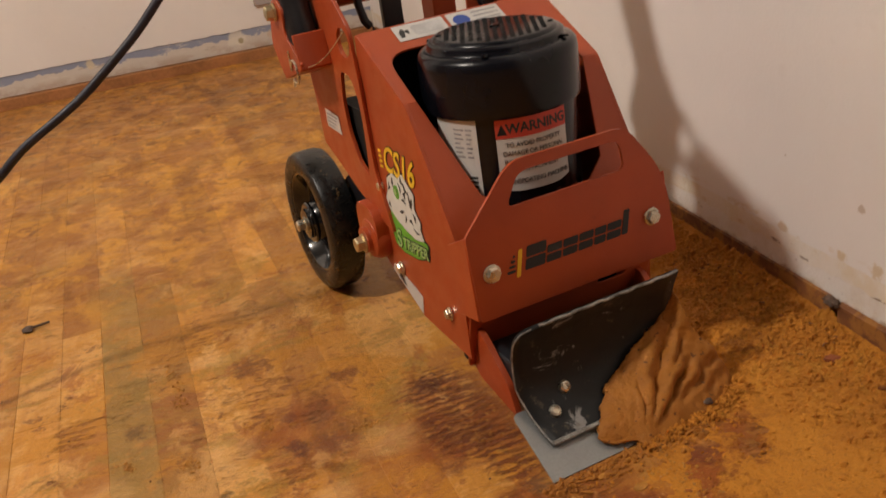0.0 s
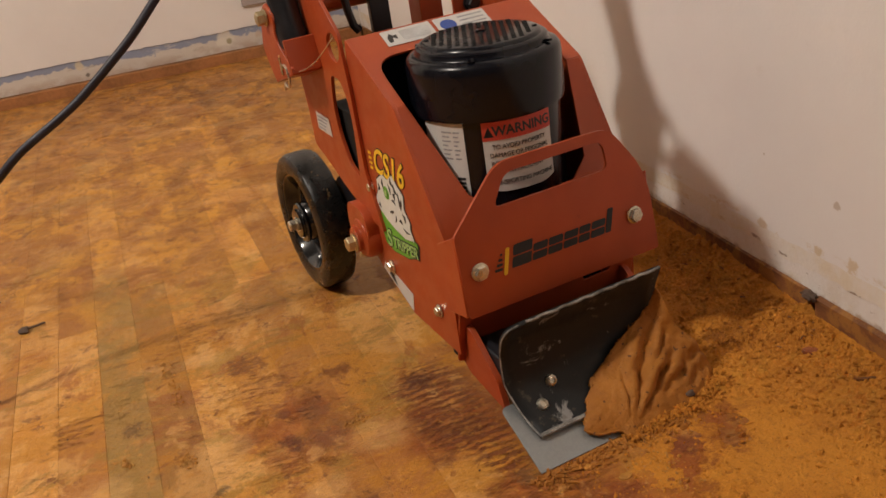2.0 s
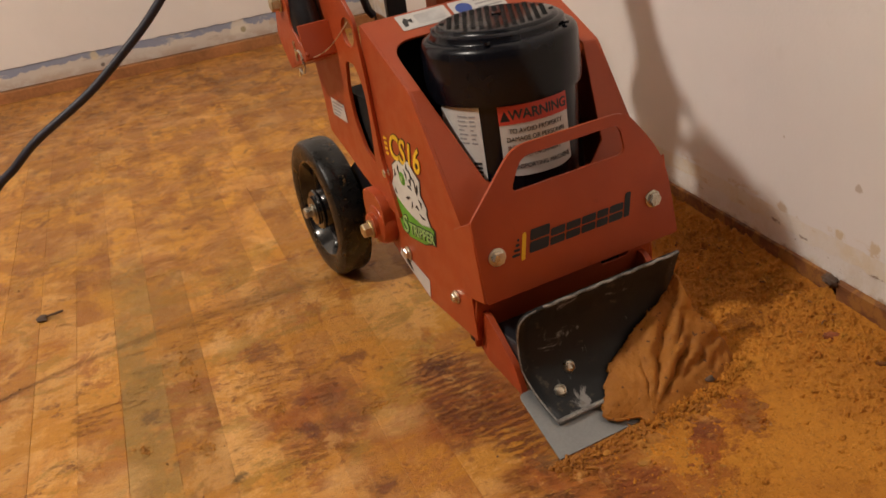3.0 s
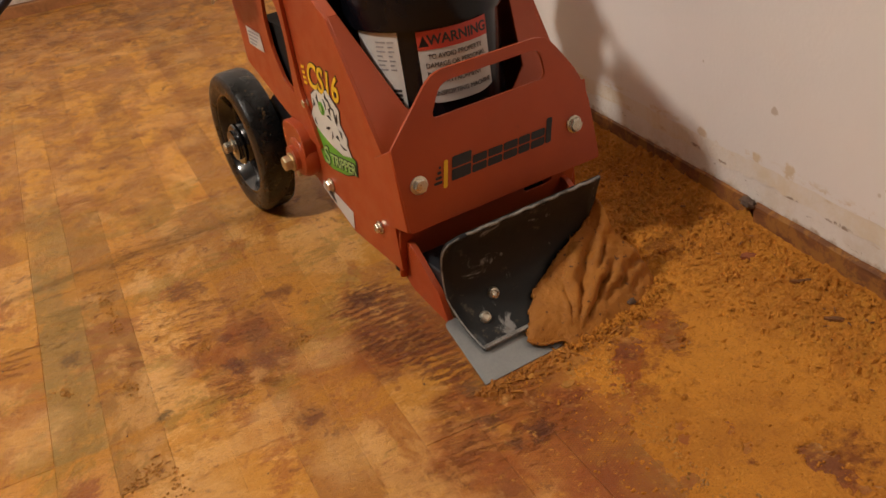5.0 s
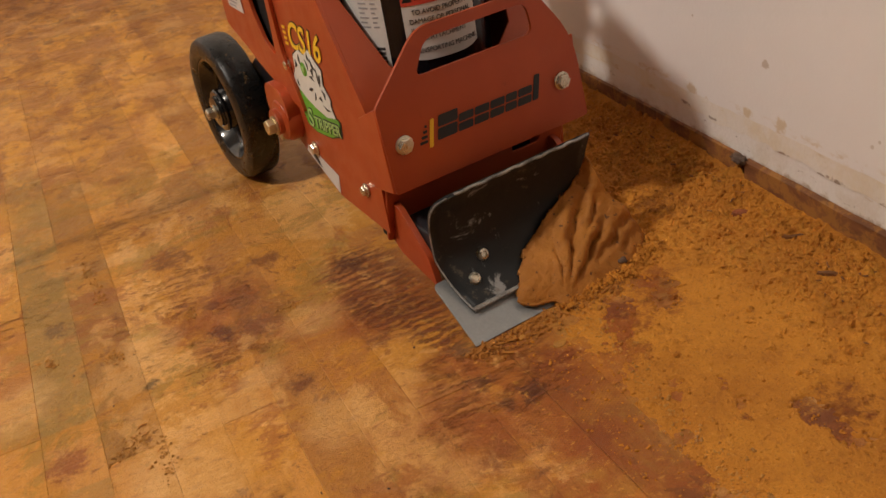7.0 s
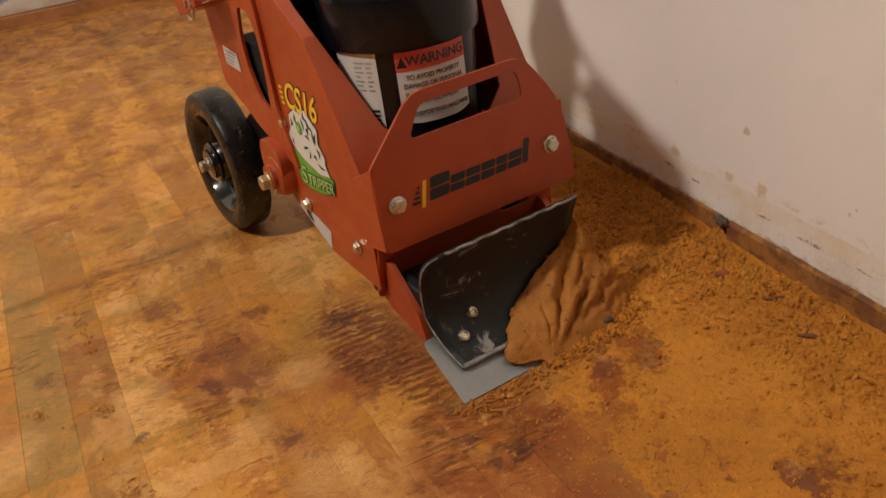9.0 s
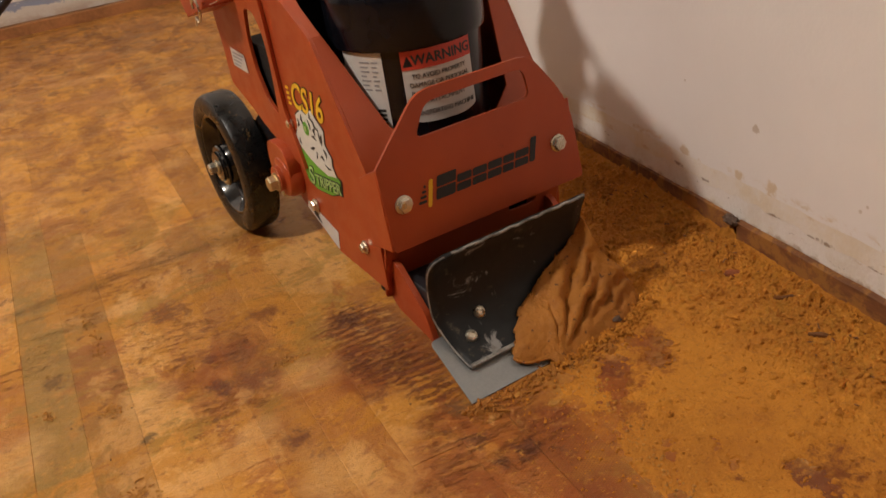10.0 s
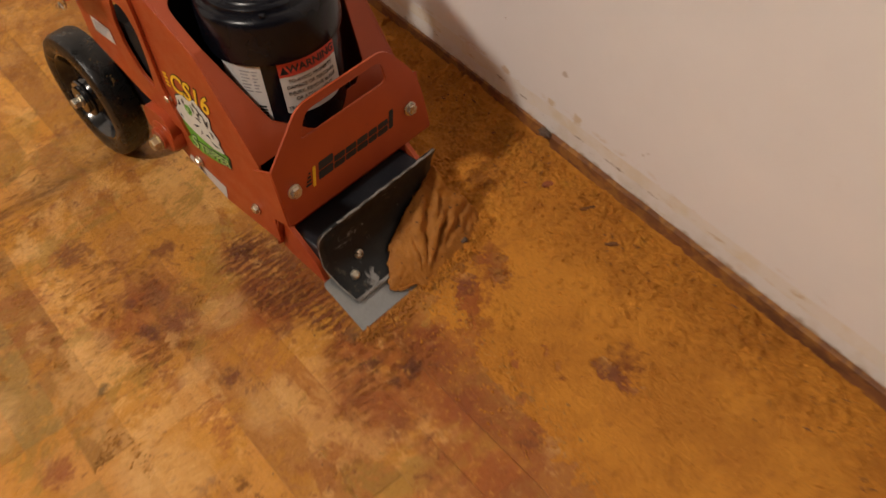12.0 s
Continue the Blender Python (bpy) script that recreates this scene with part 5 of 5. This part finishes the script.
for ax, ay, bx, by, radius in ((0.536, 0.672, 0.516, 0.628, 0.0115), (0.516, 0.628, 0.497, 0.600, 0.0085), (0.566, 0.682, 0.594, 0.664, 0.0105), (0.582, 0.668, 0.570, 0.640, 0.0080),
                               (0.578, 0.480, 0.580, 0.446, 0.0100), (0.577, 0.446, 0.584, 0.432, 0.0080), (0.5586, 0.478, 0.562, 0.479, 0.0020), (0.507, 0.536, 0.513, 0.552, 0.0035), (0.543, 0.522, 0.547, 0.537, 0.0035),
                               (0.541, 0.503, 0.543, 0.508, 0.0035)):
    t = np.clip(((gx - ax) * (bx - ax) + (gy - ay) * (by - ay)) / ((bx - ax) ** 2 + (by - ay) ** 2), 0, 1)
    off = np.hypot(gx - ax - t * (bx - ax), gy - ay - t * (by - ay)) + ragged - radius
    hgt = np.minimum(hgt, np.clip(off / 0.004, -1, 1) * 0.004 + 0.0012 + np.where(off > 0.004, 1, 0))
hgt = np.maximum(hgt, -0.004)
ny, nx = gx.shape
verts = np.stack([gx, gy, hgt], -1).reshape(-1, 3)
idx = np.arange(ny * nx).reshape(ny, nx)
quads = np.stack([idx[:-1, :-1], idx[:-1, 1:], idx[1:, 1:], idx[1:, :-1]], -1).reshape(-1, 4)
keep = (hgt.reshape(-1)[quads] > -0.0008).any(1)
me = bpy.data.meshes.new("adhesive_dust")
me.from_pydata(verts.tolist(), [], quads[keep].tolist())
me.materials.append(DUST)
me.shade_smooth()
tagged(new("adhesive_dust", me), "ochre layer of scraped adhesive dust along the wall", "dust", kind="stuff")


def crumbs(name, count, spot, mat, label, lo=0.0010, hi=0.0042):
    """Loose crumbs as one heap: each a small broken lump."""
    rng = random.Random(7)
    base = [(-1, -0.8, -0.5), (1, -0.7, -0.5), (0.8, 1, -0.5), (-0.9, 0.8, -0.5), (0.1, -0.2, 0.9), (-0.5, 0.4, 0.6), (0.6, 0.5, 0.5)]
    faces = [(0, 1, 4), (1, 6, 4), (1, 2, 6), (2, 5, 6), (4, 6, 5), (2, 3, 5), (3, 0, 5), (0, 4, 5), (0, 3, 2, 1)]
    vs, fs = [], []
    for _ in range(count):
        x, y, z = spot(rng)
        size = lo + (hi - lo) * rng.random() ** 3
        m = Matrix.Translation((x, y, z + size * 0.35)) @ Euler((rng.uniform(-0.6, 0.6), rng.uniform(-0.6, 0.6), rng.uniform(0, 6.28))).to_matrix().to_4x4()
        stretch = (rng.uniform(0.7, 1.5), rng.uniform(0.7, 1.1), rng.uniform(0.6, 1.0))
        n0 = len(vs)
        for b in base:
            vs.append(m @ Vector([size * c * k * rng.uniform(0.75, 1.25) for c, k in zip(b, stretch)]))
        fs += [tuple(i + n0 for i in f) for f in faces]
    me = bpy.data.meshes.new(name)
    me.from_pydata(vs, [], fs)
    me.materials.append(mat)
    return tagged(new(name, me), label, "crumbs", kind="stuff")


def shreds(name, count, spot, mat, label, size=1.0):
    """Curled scrapings, each a short bent roll."""
    rng = random.Random(11)
    vs, fs = [], []
    for _ in range(count):
        x, y, z = spot(rng)
        long, r = size * (0.003 + 0.012 * rng.random() ** 2), size * rng.uniform(0.0006, 0.0018)
        head, curl = rng.uniform(0, 6.28), rng.uniform(-1.3, 1.3)
        at = Vector((x, y, z + r * 0.8))
        n0 = len(vs)
        for k in range(5):
            a = head + curl * k / 4
            d = Vector((math.cos(a), math.sin(a), rng.uniform(-0.12, 0.2)))
            side = Vector((-d.y, d.x, 0))
            rr = r * (0.55 if k in (0, 4) else 1.0) * rng.uniform(0.75, 1.25)
            for q in range(5):
                t = q * 1.2566
                vs.append(at + side * rr * math.cos(t) + Vector((0, 0, rr * 0.8 * math.sin(t))))
            at = at + d * long / 4
        for k in range(4):
            for q in range(5):
                fs.append((n0 + k * 5 + q, n0 + k * 5 + (q + 1) % 5, n0 + k * 5 + 5 + (q + 1) % 5, n0 + k * 5 + 5 + q))
        fs += [tuple(n0 + q for q in range(5)), tuple(n0 + 20 + q for q in range(5))]
    me = bpy.data.meshes.new(name)
    me.from_pydata(vs, [], fs)
    me.materials.append(mat)
    return tagged(new(name, me), label, "scrapings", kind="stuff")


def dust_height(x, y):
    i, j = int((y + 0.30) / STEP), int((x - 0.40) / STEP)
    return float(hgt[min(max(i, 0), ny - 1), min(max(j, 0), nx - 1)])


def wall_spot(rng):
    """A place in the crumbled ground, more often where it is thick."""
    while True:
        y, x = rng.uniform(-0.1, 1.25), RIGHT - 0.010 - abs(rng.gauss(0, 0.085))
        i, j = int((y + 0.30) / STEP), int((x - 0.40) / STEP)
        if x > 0.50 and rng.random() < 0.12 + rough_zone[i, j] * (0.3 + clods[i, j]):
            return x, y, max(0, dust_height(x, y))


def strip_spot(rng):
    y = rng.uniform(-0.25, 1.0)
    x = RIGHT - 0.014 - abs(rng.gauss(0, 0.034))
    return x, y, max(0, dust_height(x, y))


def loose_spot(rng):
    y = rng.uniform(0.0, 0.95)
    x = rng.uniform(0.43, 0.72)
    return x, y, max(0, dust_height(x, y))


def blade_spot(rng):
    p = machine.matrix_world @ Vector((rng.uniform(-0.11, 0.06), -0.088 - abs(rng.gauss(0, 0.010)), 0))
    return p.x, p.y, max(0.0, dust_height(p.x, p.y))


def goo_foot_spot(rng):
    u = rng.uniform(-0.01, 0.125)
    p = machine.matrix_world @ Vector((u, -0.089 + (0.012 * max(0, u - 0.07) / 0.05) - rng.gauss(0, 0.006), 0))
    return p.x, p.y, max(0.0, dust_height(p.x, p.y)) + rng.uniform(0, 0.004)


TRAILS = ((0.0895, 1.084, 0.1008, 1.011, 5), (0.1008, 1.011, 0.1012, 0.968, 5), (0.102, 0.871, 0.113, 0.857, 7), (0.106, 0.738, 0.128, 0.722, 9), (0.129, 0.722, 0.1285, 0.660, 8),
          (0.087, 0.714, 0.120, 0.735, 5), (0.266, 0.844, 0.288, 0.846, 5), (0.185, 0.905, 0.181, 0.885, 5), (0.044, 0.90, 0.050, 0.885, 4), (0.055, 0.60, 0.080, 0.57, 6))


def trail_spot(rng):
    """A place in one of the broken rows of residue left on the boards."""
    ax, ay, bx, by, wide = rng.choice(TRAILS)
    t = rng.random()
    return ax + (bx - ax) * t + rng.gauss(0, wide * 0.0007), ay + (by - ay) * t + rng.gauss(0, wide * 0.0007), 0.0001


def edge_spot(rng):
    y = rng.uniform(0.30, 0.69)
    i = int((y + 0.30) / STEP)
    x = float(edge_x[i, 60]) + 0.004 + rng.gauss(0, 0.009)
    return x, y, max(0.0, dust_height(x, y))


def floor_spot(rng):
    return rng.uniform(-0.25, 0.48), rng.uniform(0.45, 2.6), 0.0003


crumbs("adhesive_crumbs", 11000, wall_spot, DUST, "loose ochre crumbs of adhesive heaped along the wall", 0.0008, 0.0034)
# brown lumps in the dust; their dark colour also replaces shade between crumbs
crumbs("mastic_crumbs", 1700, wall_spot, MASTIC, "dark brown mastic crumbs, also standing in for shaded gaps", 0.0007, 0.0028)
crumbs("adhesive_crumbs", 4500, loose_spot, DUST, "scattered fine ochre adhesive crumbs", 0.0005, 0.0019)
shreds("adhesive_scrapings", 600, wall_spot, DUST, "curled ochre scrapings piled by the wall", 0.75)
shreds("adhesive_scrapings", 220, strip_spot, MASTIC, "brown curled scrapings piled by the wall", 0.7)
crumbs("blade_crumbs", 420, blade_spot, GOO, "row of adhesive shreds along the blade edge", 0.0008, 0.0036)
shreds("blade_scrapings", 70, blade_spot, GOO, "curled ochre shreds along the blade edge")
crumbs("adhesive_crumbs", 1500, goo_foot_spot, DUST, "ochre crumbs banked against the peeled sheet", 0.0006, 0.0028)
crumbs("board_residue", 620, trail_spot, RESIDUE, "broken rows of ochre residue stuck to the boards", 0.0004, 0.0017)
shreds("board_residue", 34, trail_spot, RESIDUE, "short ochre curls of residue stuck to the boards", 0.6)


crumbs("edge_crumbs", 700, edge_spot, RESIDUE, "pale ochre crumbs along the edge of the dust", 0.0004, 0.0018)


def flake(x, y, long, wide, thick, turn, mat, label):
    """A torn flat flake lying on the dust, its edge broken and its face warped."""
    rng = random.Random(int(x * 9000 + y * 700))
    bm = bmesh.new()
    rim = [(math.cos(a) * long * rng.uniform(0.7, 1.1), math.sin(a) * wide * rng.uniform(0.6, 1.15)) for a in [k * math.pi / 7 for k in range(14)]]
    low = [bm.verts.new((px, py, 0)) for px, py in rim]
    high = [bm.verts.new((px * 0.93, py * 0.9, thick * rng.uniform(0.7, 1.3))) for px, py in rim]
    mid = bm.verts.new((long * 0.1, 0, thick * 1.5))
    for k in range(14):
        q = (k + 1) % 14
        bm.faces.new((low[k], low[q], high[q], high[k]))
        bm.faces.new((high[k], high[q], mid))
    bm.faces.new(low[::-1])
    ob = new("adhesive_flake", mesh_of("adhesive_flake", bm, mat, 30))
    ob.matrix_world = pose(x, y, max(0.0, dust_height(x, y)) - 0.0004, 4, 3, turn)
    return tagged(ob, label, "flake")


flake(0.734, 0.812, 0.010, 0.006, 0.004, 30, DUST, "ochre flake of adhesive on the dust heap")
flake(0.7147, 0.7177, 0.012, 0.006, 0.003, -20, RUST, "red-brown flake of mastic lying in dust")
flake(0.722, 0.655, 0.013, 0.0026, 0.003, -21, MASTIC, "narrow dark sliver of mastic on dust")
flake(0.7302, 0.7456, 0.008, 0.005, 0.003, 70, DUST, "small ochre flake of adhesive on dust")
flake(0.706, 0.592, 0.011, 0.003, 0.003, -35, MASTIC, "narrow dark sliver of mastic on dust")
flake(0.464, 0.645, 0.008, 0.005, 0.0016, 10, RESIDUE, "pale ochre flake lying on the boards")
flake(0.441, 0.671, 0.005, 0.003, 0.0014, 50, RESIDUE, "small pale ochre flake on the boards")
crumbs("floor_crumbs", 150, floor_spot, CHIP, "few dark specks on the boards", 0.0005, 0.0015)

bm = bmesh.new()
bmesh.ops.create_icosphere(bm, subdivisions=2, radius=0.008)
for v in bm.verts:
    v.co *= 1 + 0.5 * noise.noise(v.co * 210)
    v.co.z *= 0.5
tube(bm, [(0.006, 0.001, 0.001), (0.016, 0.003, 0.001), (0.026, 0.007, 0.0005)], 0.0018, 6)
bmesh.ops.transform(bm, matrix=pose(-0.082, 1.27, 0.003), verts=bm.verts)
tagged(new("dried_scrap", mesh_of("dried_scrap", bm, CHIP, 50)), "small dark dried scrap lying on the boards", "debris")

# ---- floor boards ----
WIDE, GAP, TURN_BOARDS = 0.0475, 0.0003, 3.0
board_meshes = {}


def board_mesh(length):
    """A strip board with eased edges, its top at zero."""
    if length not in board_meshes:
        bm = bmesh.new()
        w, l, c = WIDE / 2 - GAP / 2, length / 2 - GAP / 2, 0.0003
        rings = [[bm.verts.new((sx * (w - i), sy * (l - i), z)) for sx, sy in ((-1, -1), (1, -1), (1, 1), (-1, 1))] for i, z in ((0, -0.0100), (0, -c), (c, 0.0))]
        for a, b in zip(rings, rings[1:]):
            for k in range(4):
                bm.faces.new((a[k], a[(k + 1) % 4], b[(k + 1) % 4], b[k]))
        bm.faces.new(rings[-1])
        board_meshes[length] = mesh_of("floor_board", bm, FLOOR)
    return board_meshes[length]


rng = random.Random(21)
rest_v, rest_f = [], []
turn = pose(0, 0, 0, 0, 0, TURN_BOARDS)
count = 0
for row in range(-68, 20):
    x = 0.1227 + (row + 0.5) * WIDE
    y = FRONT - rng.uniform(0, 0.4)
    y = max(y, FRONT)
    while y < BACK + 0.05:
        length = rng.choice((0.22, 0.30, 0.38, 0.46, 0.60, 0.75))
        if y + length > BACK + 0.06:
            length = max(0.08, round(BACK + 0.06 - y, 2))
        place = turn @ Matrix.Translation((x, y + length / 2, rng.uniform(-0.0005, 0.0)))
        p = place.translation
        near = -0.45 < p.x < RIGHT + 0.04 and 0.0 < p.y < BACK + 0.05 and count < 300
        if p.x > RIGHT + 0.06 or p.x < LEFT - 0.05:
            y += length
            continue
        if near:
            ob = new("floor_board", board_mesh(length))
            ob.parent = floor
            ob.matrix_world = place @ Matrix.Diagonal((rng.choice((1.0, 1.003, 1.0064, 1.0064)), 1, 1, 1))
            count += 1
        else:
            w, l = WIDE / 2 - GAP / 2, length / 2 - GAP / 2
            n0 = len(rest_v)
            rest_v += [place @ Vector((sx * w, sy * l, z)) for z in (-0.0122, 0.0) for sx, sy in ((-1, -1), (1, -1), (1, 1), (-1, 1))]
            rest_f += [tuple(n0 + i for i in f) for f in ((4, 5, 6, 7), (0, 1, 5, 4), (1, 2, 6, 5), (2, 3, 7, 6), (3, 0, 4, 7))]
        y += length
me = bpy.data.meshes.new("far_boards")
me.from_pydata(rest_v, [], rest_f)
me.materials.append(FLOOR)
ob = new("far_boards", me)
ob.parent = floor
tagged(ob, kind="stuff")
